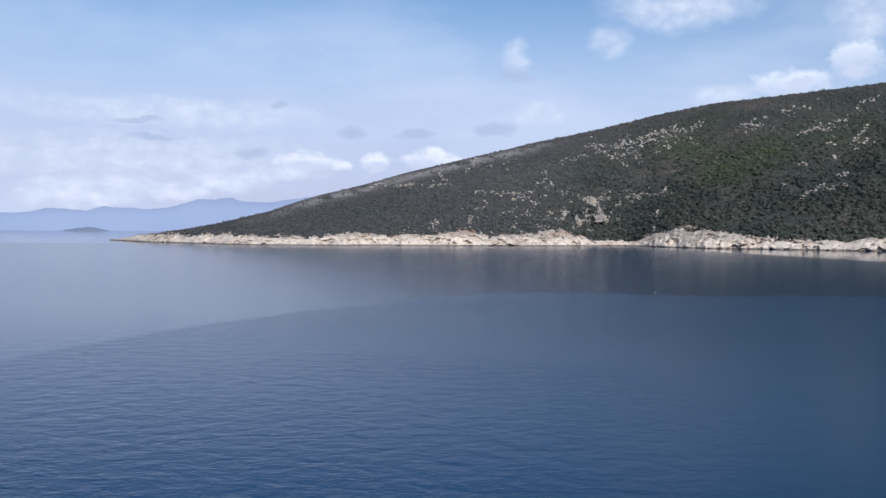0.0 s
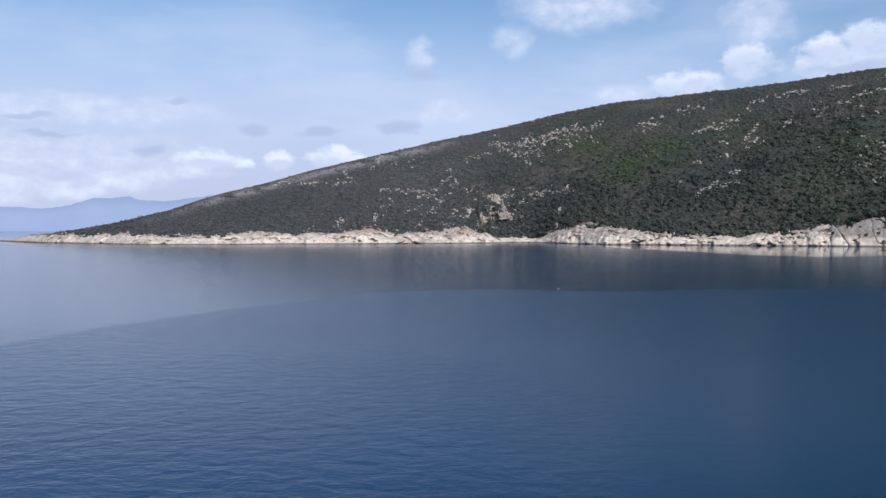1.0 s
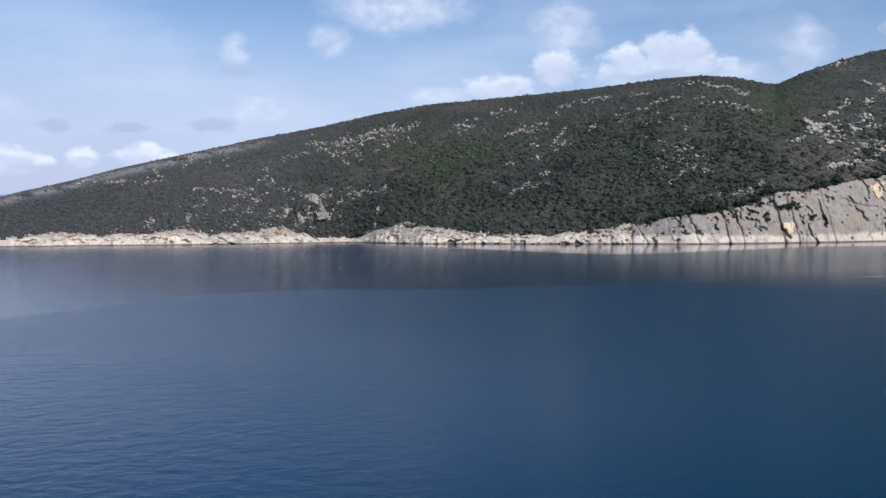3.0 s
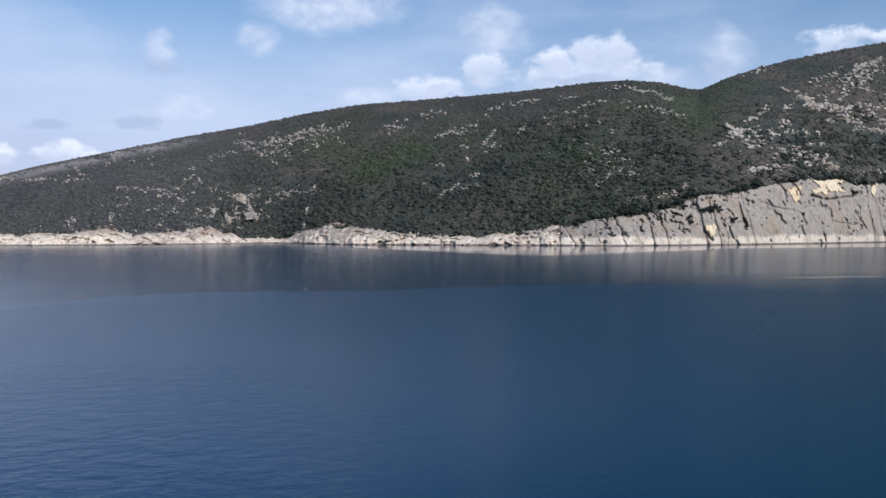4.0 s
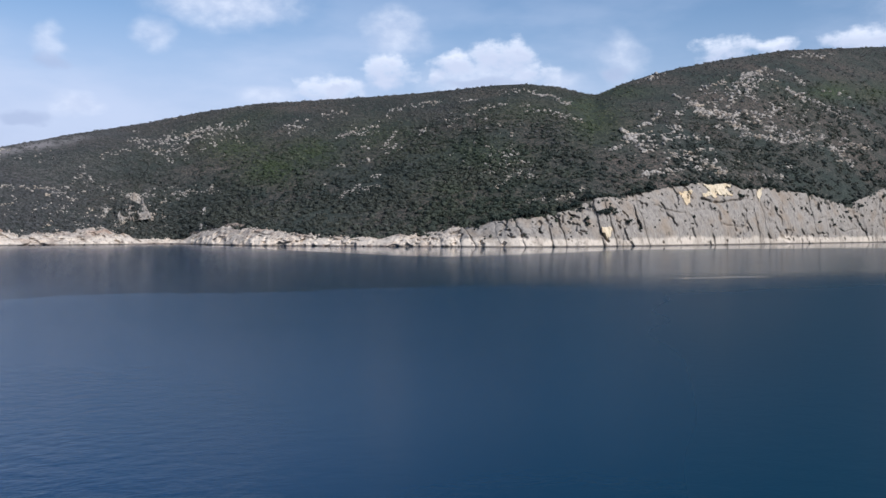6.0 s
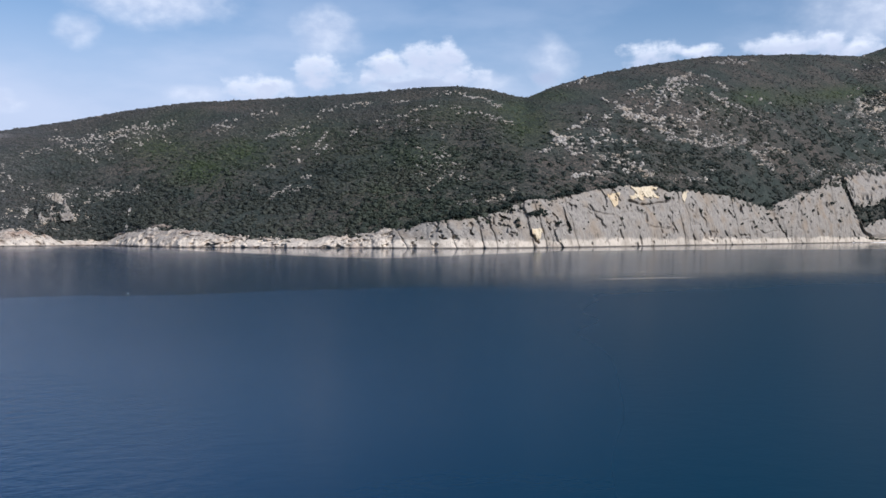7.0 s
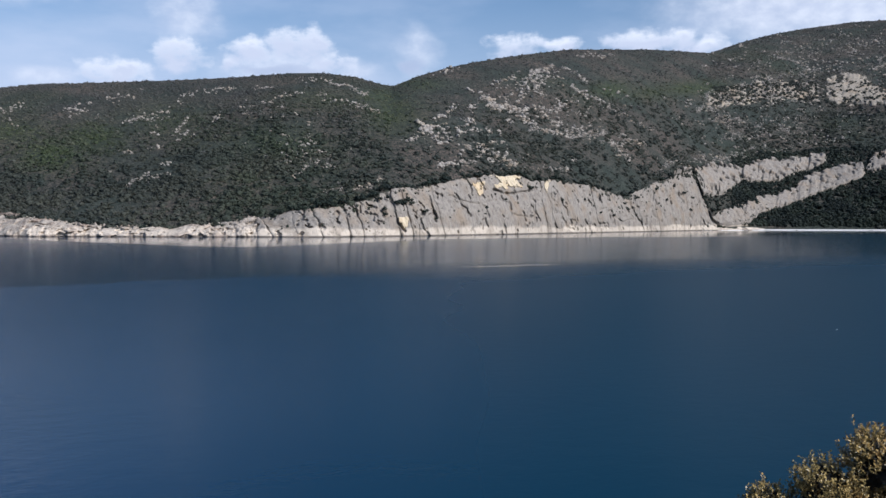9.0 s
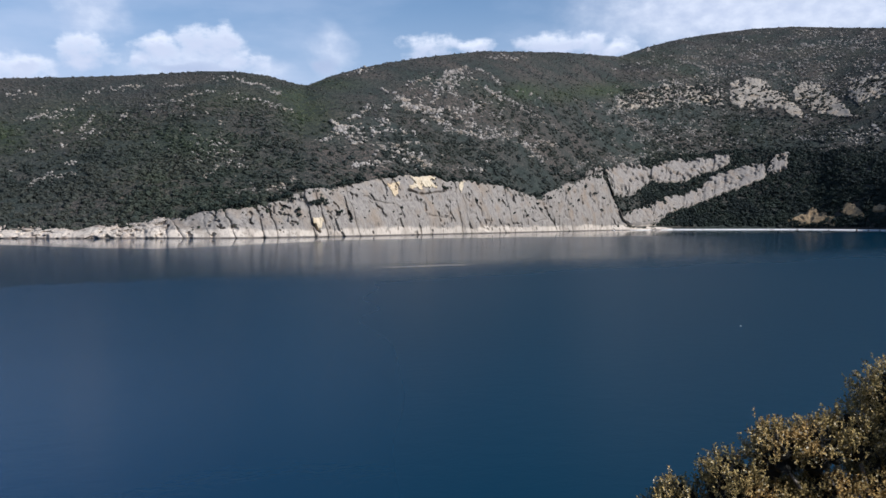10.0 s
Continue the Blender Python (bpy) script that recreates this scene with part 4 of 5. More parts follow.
def scrub(name, a0, a1, count, label):
    a = a0 + (a1 - a0) * rng.random(count * 3)
    v = rng.random(count * 3) ** 0.9 * 1.06
    rs, rc, zc, rr, zr, r0, z0 = coast(a)
    weight = (rc + (rr - rc) * v) * (rr - rc)
    p = slope_point(a, v)
    clump = fbm(p * np.array([1 / 45, 1 / 45, 0]), 3, 77)
    weight = weight / weight.max() * (0.55 + 1.3 * smoothstep(-0.20, 0.22, clump)) * np.interp(v, [0, 0.08, 0.25, 0.8, 1.0], [3.2, 2.2, 1.2, 0.8, 0.9])
    e = np.degrees(np.arctan2(p[:, 2] - EYE_Z, np.hypot(p[:, 0], p[:, 1])))
    weight = weight * (1 - 0.45 * np.clip(rocky(a, e) * 1.2, 0, 1))
    weight = weight * (1 - 0.8 * dry_crest(a, e)) * (1 - 0.85 * np.exp(-((a - 2.5) / 0.9) ** 2 - ((e - 1.0) / 0.6) ** 2))
    weight = weight * (1 - 0.97 * smoothstep(50.5, 52.0, a) * smoothstep(3.3, 2.8, e))
    keep = np.argsort(-(weight / rng.random(len(a))))[:count]
    a, v, p, e = a[keep], v[keep], p[keep], e[keep]
    lush = meadow(a, e)
    size = (5.6 - 2.6 * smoothstep(0.0, 0.8, v)) * np.interp(a, [-24, -12, -4, 6, 34, 52], [0.45, 0.55, 0.75, 1.0, 1.1, 1.4]) * (0.45 + 1.15 * rng.random(len(a)) ** 1.8)
    tall = size * (0.65 + 0.3 * rng.random(len(a)))
    p[:, 2] -= 0.25 * tall
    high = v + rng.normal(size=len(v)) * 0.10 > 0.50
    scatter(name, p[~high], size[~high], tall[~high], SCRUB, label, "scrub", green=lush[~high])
    scatter(name, p[high], size[high], tall[high], HAZED_HEATH, label.replace("dark", "low dark"), "scrub", LIGHT_SHAPES, green=lush[high])
    # low heath between the bushes
    k = count // 6
    a2, v2 = a0 + (a1 - a0) * rng.random(k), rng.random(k)
    q = slope_point(a2, v2)
    s2 = 1.2 + 1.8 * rng.random(k)
    scatter("heath", q, s2, s2 * 0.7, HAZED_HEATH, "low grey-green heath between the bushes", "heath", TUFTS)


scrub("scrub", -25.0, 30.0, 16000, "dense dark green maquis scrub on the long headland")
scrub("scrub", 30.0, 68.0, 15000, "dark green scrub and low oaks between pale rocks")
scrub("scrub", 68.0, 103.0, 1000, "dark green scrub above the bay")

# ---- near slope ----
gx, gy = np.meshgrid(np.linspace(-260, 330, 130), np.linspace(-420, 60, 120))
ahead = gx * math.sin(radians(20)) + gy * math.cos(radians(20))
q = np.stack([gx, gy, 0 * gx], -1).reshape(-1, 3)
gz = np.where(ahead > 3.0, 10.3 - 0.62 * (ahead - 3.0), np.where(ahead < -3, 10.3 + 0.33 * (-ahead - 3), 10.3))
gz = gz + (fbm(q / 9.0, 3, 61).reshape(gx.shape) * 0.9 + fbm(q / 60.0, 2, 62).reshape(gx.shape) * 8) * smoothstep(3, 30, np.abs(ahead))
near = mesh_object("ground", np.stack([gx, gy, np.maximum(gz, -6)], -1).reshape(-1, 3), grid_faces(120, 130), [GROUND])
tagged(near, "stony slope dropping to the water", "slope", kind="structure")

# ---- outcrops over the slopes ----
def outcrops(name, ledges, fields, share, label, scale=1.0):
    """Angular stones strung along ledges and strewn over fields."""
    A, E = [], []
    for a0, e0, a1, e1, many in ledges:
        k = int(many * share)
        t = rng.random(k) * 1.1 - 0.05
        t = t + 0.05 * np.sin(t * 40.0 + a0 * 9.0)
        bow = fbm(np.stack([t * 4.0, np.full(k, a0), np.full(k, e0)], -1), 2, 31) * 0.30
        A.append(a0 + (a1 - a0) * t + rng.normal(size=k) * 0.07)
        E.append(e0 + (e1 - e0) * t + bow + rng.normal(size=k) * 0.075)
    for pa, pe, wa, we, many in fields:
        k = int(many * 3.5)
        nests = max(4, k // 3)
        la, le = rng.normal(size=nests) * wa * 0.75, rng.normal(size=nests) * we * 0.8
        i = rng.integers(0, nests, k)
        A.append(pa + la[i] + rng.normal(size=k) * 0.13)
        E.append(pe + le[i] + rng.normal(size=k) * 0.06)
    A, E = np.concatenate(A), np.concatenate(E)
    ok = (E < smooth_curve(SKYLINE, A, 0.25) - 0.12) & (E > smooth_curve(BARE, A, 0.15) + 0.05)
    A, E = A[ok], E[ok]
    v = share_at(A, E)
    p = slope_point(A, v)
    size = (0.7 + 1.9 * rng.random(len(A)) ** 2.2) * (0.8 + 0.45 * v) * scale
    tall = size * (0.5 + 0.7 * rng.random(len(A)))
    p[:, 2] += 0.40 * tall + 0.1
    scatter(name, p, size, tall, OUTCROP, label, "rocks", STONES, True)


outcrops("outcrop_stones", FAN_LEDGES + HEADLAND_LEDGES + GULLY_LEDGES, HEADLAND_FIELDS, 3.6, "scattered pale limestone outcrops in the scrub", 0.82)
outcrops("outcrop_stones", BROW_LEDGES + MIDDLE_LEDGES, MIDDLE_FIELDS, 3.2, "pale limestone ledges and stones among the bushes", 0.92)
outcrops("outcrop_stones", CROWN_LEDGES + FLANK_LEDGES + SHELF_LEDGES, HIGH_FIELDS, 3.0, "broken grey limestone ledges on the high slope", 1.5)
outcrops("outcrop_stones", TERRACE_LEDGES + STRATA_LEDGES, FAR_FIELDS, 3.2, "grey limestone blocks strewn over the upper slope", 1.55)

# ---- bare rock faces that stand out of the slope ----
EARTH = rock_material("bare_earth", (0.32, 0.235, 0.135), (0.15, 0.112, 0.068), (0.36, 0.24, 0.12), 0.0)


def rock_face(name, foot, crest, proud, mat, label, category, rough=3.0, cols=90, rows=22, seed=5, ragged=0.42, blunt=0.0, flutes=0.0):
    """A bare face between a foot line and a crest line (bearing, height angle), breaking out of the slope with a ragged rim."""
    foot, crest = np.array(foot, float), np.array(crest, float)
    u, w = np.linspace(0, 1, cols), np.linspace(0, 1, rows)[:, None]

    def along(line):
        t = np.linspace(0, 1, len(line))
        return np.interp(u, t, line[:, 0]), np.interp(u, t, line[:, 1])

    (fa, fe), (ca, ce) = along(foot), along(crest)
    A = fa[None] * (1 - w) + ca[None] * w
    E = fe[None] * (1 - w) + ce[None] * w
    p = slope_point(A.ravel(), share_at(A.ravel(), E.ravel()))
    d = fbm(p * np.array([1 / 16, 1 / 16, 1 / 16]), 4, seed) + np.abs(fbm(p * np.array([1 / 6, 1 / 6, 1 / 10]), 3, seed + 4)) * 0.8
    rim = np.minimum(np.minimum(u + blunt, 1 - u)[None] * cols / rows, np.minimum(w + blunt, 1 - w)).ravel()
    rim = rim + fbm(p / 7.0, 3, seed + 9) * ragged
    out = proud * smoothstep(-0.02, 0.12, rim) - 5.0 * smoothstep(0.03, -0.06, rim) - d * rough * 0.6
    holes = smoothstep(0.16, 0.28, fbm(p * np.array([1 / 7, 1 / 7, 1 / 12]), 3, seed + 20))
    out = out - holes * 0.6 * rough
    out = out - flutes * smoothstep(0.08, 0.22, fbm(np.stack([A.ravel() * 3.2, E.ravel() * 0.9, 0 * A.ravel()], -1), 3, seed + 30))
    if blunt:  # the foot and the near end drop straight to the slope
        out = out.reshape(rows, cols)
        out[0], out[:, 0] = -3.0, -3.0
        out = out.ravel()
    flat_r = np.hypot(p[:, 0], p[:, 1])
    p[:, 0] -= p[:, 0] / flat_r * out * 0.75
    p[:, 1] -= p[:, 1] / flat_r * out * 0.75
    p[:, 2] += out * 0.66
    return tagged(mesh_object(name, p, grid_faces(rows, cols), [mat]), label, category)


rock_face("rock_ridge", [(49.2, -0.42), (51.5, -0.33), (52.1, 0.30), (53.75, 0.95), (55.7, 1.68), (57.35, 2.15), (57.7, 2.5)],
          [(49.45, 0.14), (50.8, 0.82), (52.1, 1.36), (53.75, 1.78), (54.5, 2.42), (56.0, 2.98), (57.5, 3.1)],
          7.0, LIMESTONE, "long grey limestone slab slanting up out of the woods", "rock", 3.0, 260, 30, ragged=0.4, blunt=0.2, flutes=1.5)
rock_face("rock_ridge", [(57.65, 2.45), (58.1, 2.55), (58.8, 2.8)], [(57.75, 2.95), (58.25, 3.5), (58.95, 3.62)],
          5.0, LIMESTONE, "broken head of a limestone slab among trees", "rock", 4.0, 60, 26, ragged=0.9)
rock_face("rock_band", [(47.2, 1.7), (48.6, 1.2), (49.3, 1.42), (50.1, 1.6), (51.1, 2.38), (52.9, 2.25), (54.05, 2.65), (55.7, 3.25)],
          [(47.4, 2.85), (48.3, 3.15), (49.1, 3.40), (50.8, 3.37), (52.4, 3.50), (53.3, 3.5), (54.1, 3.52), (55.7, 3.60)],
          8.5, LIMESTONE, "fluted grey limestone band above a wooded gully", "rock", 7.0, 300, 36, ragged=0.5, blunt=0.3, flutes=2.6)
rock_face("rock_slab", [(55.6, 6.67), (57.3, 6.45), (58.5, 6.28), (59.55, 5.85)], [(55.6, 7.75), (57.1, 8.1), (57.9, 7.78), (58.8, 7.15), (59.65, 6.15)], 2.2, SLAB,
          "rounded pale limestone slab high on the slope", "rock", 3.0, ragged=0.75)
rock_face("rock_slab", [(59.1, 6.9), (60.1, 6.22), (61.05, 6.0), (62.3, 5.75)], [(59.05, 7.5), (59.6, 8.28), (60.4, 8.05), (61.35, 7.1), (62.3, 5.9)], 2.2, SLAB,
          "tilted pale limestone slab beside a wooded cleft", "rock", 2.6, ragged=0.6)
rock_face("rock_slab", [(62.0, 6.95), (62.6, 6.35), (63.4, 6.7), (65.6, 7.0)], [(61.9, 8.35), (62.8, 8.25), (64.2, 8.3), (65.6, 8.3)], 2.0, SLAB,
          "pale limestone slab dotted with dark bushes", "rock", 4.0, ragged=0.8)
rock_face("rock_slab", [(48.7, 6.62), (50.7, 6.68), (53.7, 6.66), (55.3, 6.7)], [(49.1, 7.35), (50.7, 7.75), (53.3, 7.85), (55.1, 7.6)], 1.3, SLAB,
          "broad broken limestone slab dotted with bushes", "rock", 5.0, 140, ragged=1.3)
SLABS = [(2.2, 1.1, 0.7, 0.5), (52.2, 7.2, 2.9, 0.42), (57.4, 7.1, 1.5, 0.45), (60.3, 6.9, 0.9, 0.6), (63.4, 7.4, 1.2, 0.6), (51.5, 2.8, 3.2, 0.5), (51.0, 2.6, 2.6, 0.5), (55.5, 1.9, 1.8, 0.5), (48.5, 1.9, 0.7, 1.0)]
DA, DE = [], []
for pa, pe, wa, we in SLABS:
    k = int((230 if pe > 5 and wa > 2 else 130) * wa * we) + 30
    DA.append(pa + (rng.random(k) * 2 - 1) * wa)
    DE.append(pe + (rng.random(k) * 2 - 1) * we)
DA, DE = np.concatenate(DA), np.concatenate(DE)
p = slope_point(DA, share_at(DA, DE))
k = len(p)
s1 = np.where(DE > 5, 3.4, 2.0) + 4.2 * rng.random(k) ** 1.6
scatter("scrub", p + np.stack([-1.2 * np.sin(np.radians(DA)), -1.2 * np.cos(np.radians(DA)), np.where(DE > 5, 1.3, 1.8)], -1), s1, s1 * 0.9, SCRUB, "small dark bushes dotted over bare limestone slabs", "scrub")
rock_face("earth_bank", [(58.8, -0.36), (60.2, -0.36), (61.4, -0.36)], [(58.85, 0.0), (60.2, 0.72), (61.35, 0.2)], 3.5, EARTH, "bare brown earth bank behind the beach", "earth bank", 3.0, 60)
rock_face("earth_bank", [(61.7, 0.48), (62.4, 0.06), (62.95, 0.06)], [(61.85, 0.98), (62.35, 0.92), (62.85, 0.42)], 3.5, EARTH, "sunlit ochre earth scar in the wood", "earth bank", 2.0, 40)
rock_face("earth_bank", [(63.3, 0.48), (63.6, 0.45), (64.0, 0.5)], [(63.3, 0.82), (63.65, 0.9), (64.0, 0.8)], 3.5, EARTH, "small ochre earth scar above the beach", "earth bank", 2.0, 30)
RUSTY = rock_material("rusty_rock", (0.33, 0.265, 0.21), (0.15, 0.118, 0.092), (0.27, 0.18, 0.125), 0.0, 0.8)
rock_face("rock_slope", [(5.5, -0.71), (6.75, -0.4), (8.0, -0.14), (8.85, 0.05)], [(5.65, -0.28), (6.75, 0.06), (8.0, 0.28), (8.85, 0.14)], 2.0, RUSTY, "rusty brown broken rock above the shore", "rock", 5.0, 80, 20, ragged=0.7)
rock_face("rock_slope", [(-6.05, -0.5), (-5.2, -0.5), (-4.2, -0.5)], [(-5.7, -0.05), (-5.05, 0.1), (-4.5, -0.15)], 1.6, RUSTY, "brown broken rock knob beside the shore", "rock", 4.0, 50, 20, ragged=0.7)
# pinnacles and small bare scars
for foot, crest, what in (([(6.33, 0.64), (6.45, 0.6), (6.58, 0.64)], [(6.42, 1.2), (6.5, 1.34), (6.56, 1.2)], "slender pale rock pinnacle in the scrub"),
                          ([(6.12, -0.27), (6.25, -0.3), (6.4, -0.27)], [(6.25, 0.25), (6.32, 0.36), (6.38, 0.25)], "slender pale rock pinnacle by the shore"),
                          ([(63.3, 5.05), (63.5, 4.95), (63.75, 4.9)], [(63.1, 5.4), (63.25, 5.5), (63.4, 5.3)], "small white rock scar on the upper slope")):
    rock_face("rock_rib", foot, crest, 3.2, OUTCROP, what, "rock", 6.0, 44, 30, ragged=0.8)

for foot, crest, what in (([(1.55, 0.45), (2.0, 0.32), (2.5, 0.35)], [(1.95, 1.60), (2.3, 2.05), (2.6, 2.36)], "broken grey limestone rib fanning down a gully"),
                          ([(2.75, 0.40), (3.1, 0.34), (3.5, 0.42)], [(2.5, 2.36), (2.75, 2.15), (3.0, 1.90)], "weathered pale limestone rib beside a gully")):
    rock_face("rock_rib", foot, crest, 4.4, LIMESTONE, what, "rock", 9.0, 90, 80, ragged=0.55, flutes=3.0)

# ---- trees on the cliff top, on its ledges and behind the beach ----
# near-black leaf colour: the shade of the wood is put into it
OAK_LEAF_SHADED = leaf_material("shaded_oak_leaves", (0.009, 0.015, 0.014), (0.018, 0.027, 0.019), (0.028, 0.032, 0.021), 0.03, (0.020, 0.028, 0.017))
BARK, n, b = material("grey_bark")
pos = n.node("ShaderNodeTexCoord").outputs["Object"]
n.put(b.inputs["Base Color"], n.mix(n.noise(pos, 6.0, 5.0, 0.7), (0.07, 0.06, 0.05), (0.20, 0.17, 0.14)))
b.inputs["Roughness"].default_value = 0.95
n.put(b.inputs["Normal"], n.node("ShaderNodeBump", {"Strength": 0.7, "Distance": 0.03, "Height": n.noise(pos, 14.0, 4.0)}))


def tube(points, radii, sides=6):
    """Vertices and quads of a tapering limb."""
    points = np.array(points, float)
    V, F = [], []
    for k, p in enumerate(points):
        d = points[min(k + 1, len(points) - 1)] - points[max(k - 1, 0)]
        d /= np.linalg.norm(d)
        x = np.cross(d, [0.31, 0.9, 0.2])
        x /= np.linalg.norm(x)
        y = np.cross(d, x)
        for j in range(sides):
            t = 2 * np.pi * j / sides
            V.append(p + radii[k] * (math.cos(t) * x + math.sin(t) * y))
        if k:
            for j in range(sides):
                F.append(((k - 1) * sides + j, (k - 1) * sides + (j + 1) % sides, k * sides + (j + 1) % sides, k * sides + j))
    return np.array(V), np.array(F)


def limbs_mesh(limbs, sides=6):
    V, F, base = [], [], 0
    for pts, radii in limbs:
        v, f = tube(pts, radii, sides)
        V.append(v)
        F.append(f + base)
        base += len(v)
    return np.concatenate(V), np.concatenate(F)


def oak(seed, tall, wide, label, leaves=200):
    """A low evergreen oak: a forked trunk and an uneven crown of leaf tufts."""
    g = np.random.default_rng(seed)
    top = new("oak_tree")
    limbs = [([(0, 0, -0.8), (0.05 * wide, 0, 0.2 * tall), (0.02, 0.08 * wide, 0.5 * tall)], [0.07 * wide, 0.05 * wide, 0.03 * wide])]
    lobes = []
    for k in range(6):
        t, h = k * 2.4 + g.random(), 0.45 + 0.4 * g.random()
        e = np.array([math.cos(t) * wide * 0.3, math.sin(t) * wide * 0.3, h * tall])
        limbs.append(([(0.03, 0.04, 0.3 * tall), tuple(e * np.array([0.5, 0.5, 0.8])), tuple(e)], [0.03 * wide, 0.02 * wide, 0.008 * wide]))
        lobes.append((e, wide * (0.17 + 0.12 * g.random())))
    v, f = limbs_mesh(limbs, 5)
    mesh_object("trunk", v, f, [BARK], top)
    V = []
    bm = bmesh.new()
    bmesh.ops.create_icosphere(bm, subdivisions=1, radius=1.0)
    ball = np.array([[tuple(p.co) for p in q.verts] for q in bm.faces])
    bm.free()
    for c, R in lobes:  # shaded heart of each bough
        V.append((ball * R * 0.8 * (0.9 + 0.2 * g.random())).reshape(-1, 3) * np.array([1, 1, 0.8]) + c)
    for k in range(leaves):
        c, R = lobes[g.integers(0, len(lobes))]
        d = g.normal(size=3)
        d /= np.linalg.norm(d)
        m = c + d * R * (0.75 + 0.5 * g.random()) * np.array([1, 1, 0.8])
        q = g.normal(size=(3, 3))
        V.append(m + q / np.linalg.norm(q, axis=1)[:, None] * wide * (0.05 + 0.05 * g.random()))
    V = np.concatenate(V)
    mesh_object("crown", V, np.arange(len(V)).reshape(-1, 3), [OAK_LEAF_SHADED], top, smooth=False)
    return tagged(top, label, "tree", "trees along the cliff and the shore")


OAKS = [oak(11, 4.2, 4.8, "low dark evergreen oak on the cliff edge"), oak(12, 5.2, 5.0, "bushy dark evergreen oak above the bay"),
        oak(13, 3.4, 4.2, "small wind-clipped evergreen oak among limestone")]
used = [False, False, False]


def plant(p, size):
    k = int(rng.integers(0, 3))
    m = Matrix.Translation(p) @ Matrix.Rotation(rng.random() * 6.28, 4, "Z")
    if not used[k]:
        used[k] = True
        OAKS[k].matrix_basis = m
    else:
        t = copy_thing(OAKS[k], m)
        t.scale = (size, size, size * (0.85 + 0.3 * rng.random()))


edge = np.sort(22.5 + 26.0 * rng.random(115))
er, ez = cliff_radius(edge, np.ones(115))
for a1, r, z in zip(edge, er, ez):
    r = r - 1.0 + 6 * rng.random()
    plant((r * math.sin(radians(a1)), r * math.cos(radians(a1)), z - 1.3), 0.6 + 1.1 * rng.random() ** 1.5)
gully = 49.2 + 3.0 * rng.random(24)
for p in slope_point(gully, 0.004 + 0.09 * rng.random(24)):
    plant(p - np.array([0, 0, 0.3]), 1.0 + 0.8 * rng.random())
k = 5600
wa, wv = 50.5 + 16.5 * rng.random(k), 0.004 + 0.2 * rng.random(k) ** 1.2
wp = slope_point(wa, wv)
ws = 5.0 + 4.0 * rng.random(k) ** 1.5
we = np.degrees(np.arctan2(wp[:, 2] - EYE_Z, np.hypot(wp[:, 0], wp[:, 1])))
ok = rocky(wa, we) < 0.45
wp, ws, k = wp[ok], ws[ok], int(ok.sum())
wp[:, 2] -= 0.8
# no shadow falls here; the dark leaf colour stands in for it
scatter("wood", wp, ws, ws * (0.8 + 0.4 * rng.random(k)), OAK_LEAF_SHADED, "dense evergreen wood behind the white beach, shade put into its dark leaves", "wood")
wood = 50.3 + 15.5 * rng.random(80)
for p in slope_point(wood, 0.01 + 0.12 * rng.random(80) ** 1.3):
    e1 = math.degrees(math.atan2(p[2] - EYE_Z, math.hypot(p[0], p[1])))
    if rocky(np.array([math.degrees(math.atan2(p[0], p[1]))]), np.array([e1]))[0] > 0.45:
        continue
    plant(p - np.array([0, 0, 0.3]), 1.2 + 0.9 * rng.random())
strand = np.sort(-23 + 45 * rng.random(36))
for a1 in strand:
    rs, rc, zc, rr, zr, r0, z0 = coast(np.array([a1]))
    r, z = rc[0] - 3.0 + 4.0 * rng.random(), zc[0] - 0.5
    plant((r * math.sin(radians(a1)), r * math.cos(radians(a1)), z - 0.5), 0.5 + 0.45 * rng.random())
# on ledges of the cliff: bearing, height angle, size
LEDGES = [(29.75, 0.30, 0.9), (29.7, 0.62, 0.8), (29.4, 1.25, 0.9), (29.2, 1.5, 0.8), (29.9, 1.35, 0.7), (30.5, 0.95, 1.3), (30.9, 0.85, 1.2), (31.35, 0.95, 1.2), (31.1, 1.15, 0.9),
          (32.2, 0.45, 1.1), (32.9, 0.10, 0.6), (33.7, 0.2, 0.5), (35.9, 0.4, 0.6), (36.0, 0.75, 0.6), (37.14, 1.25, 0.7), (38.67, 1.9, 1.3), (38.5, 2.05, 1.0), (40.6, 1.15, 0.7),
          (42.9, 0.45, 1.0), (43.7, 0.30, 0.9), (44.32, 1.0, 1.2), (44.5, 0.62, 1.1), (43.4, 1.25, 0.8), (46.2, 1.8, 1.2), (47.2, 1.95, 1.2), (48.2, 0.6, 1.2), (45.1, 1.35, 1.0),
          (46.8, 1.2, 0.9), (47.8, 1.6, 1.1), (48.3, 1.3, 1.1)]
for a1, e1, size in LEDGES:
    w = np.linspace(0.02, 1, 80)
    r, z = cliff_radius(np.full(80, a1), w)
    k = int(np.argmin(np.abs(np.degrees(np.arctan2(z - EYE_Z, r)) - e1)))
    sa, ca = math.sin(radians(a1)), math.cos(radians(a1))
    r1 = r[k] + cliff_relief(np.array([[r[k] * sa, r[k] * ca, z[k]]]), 2.4 if a1 < 43 else 7.5)[0] - 0.3
    plant((r1 * sa, r1 * ca, z[k] - 1.6), size)

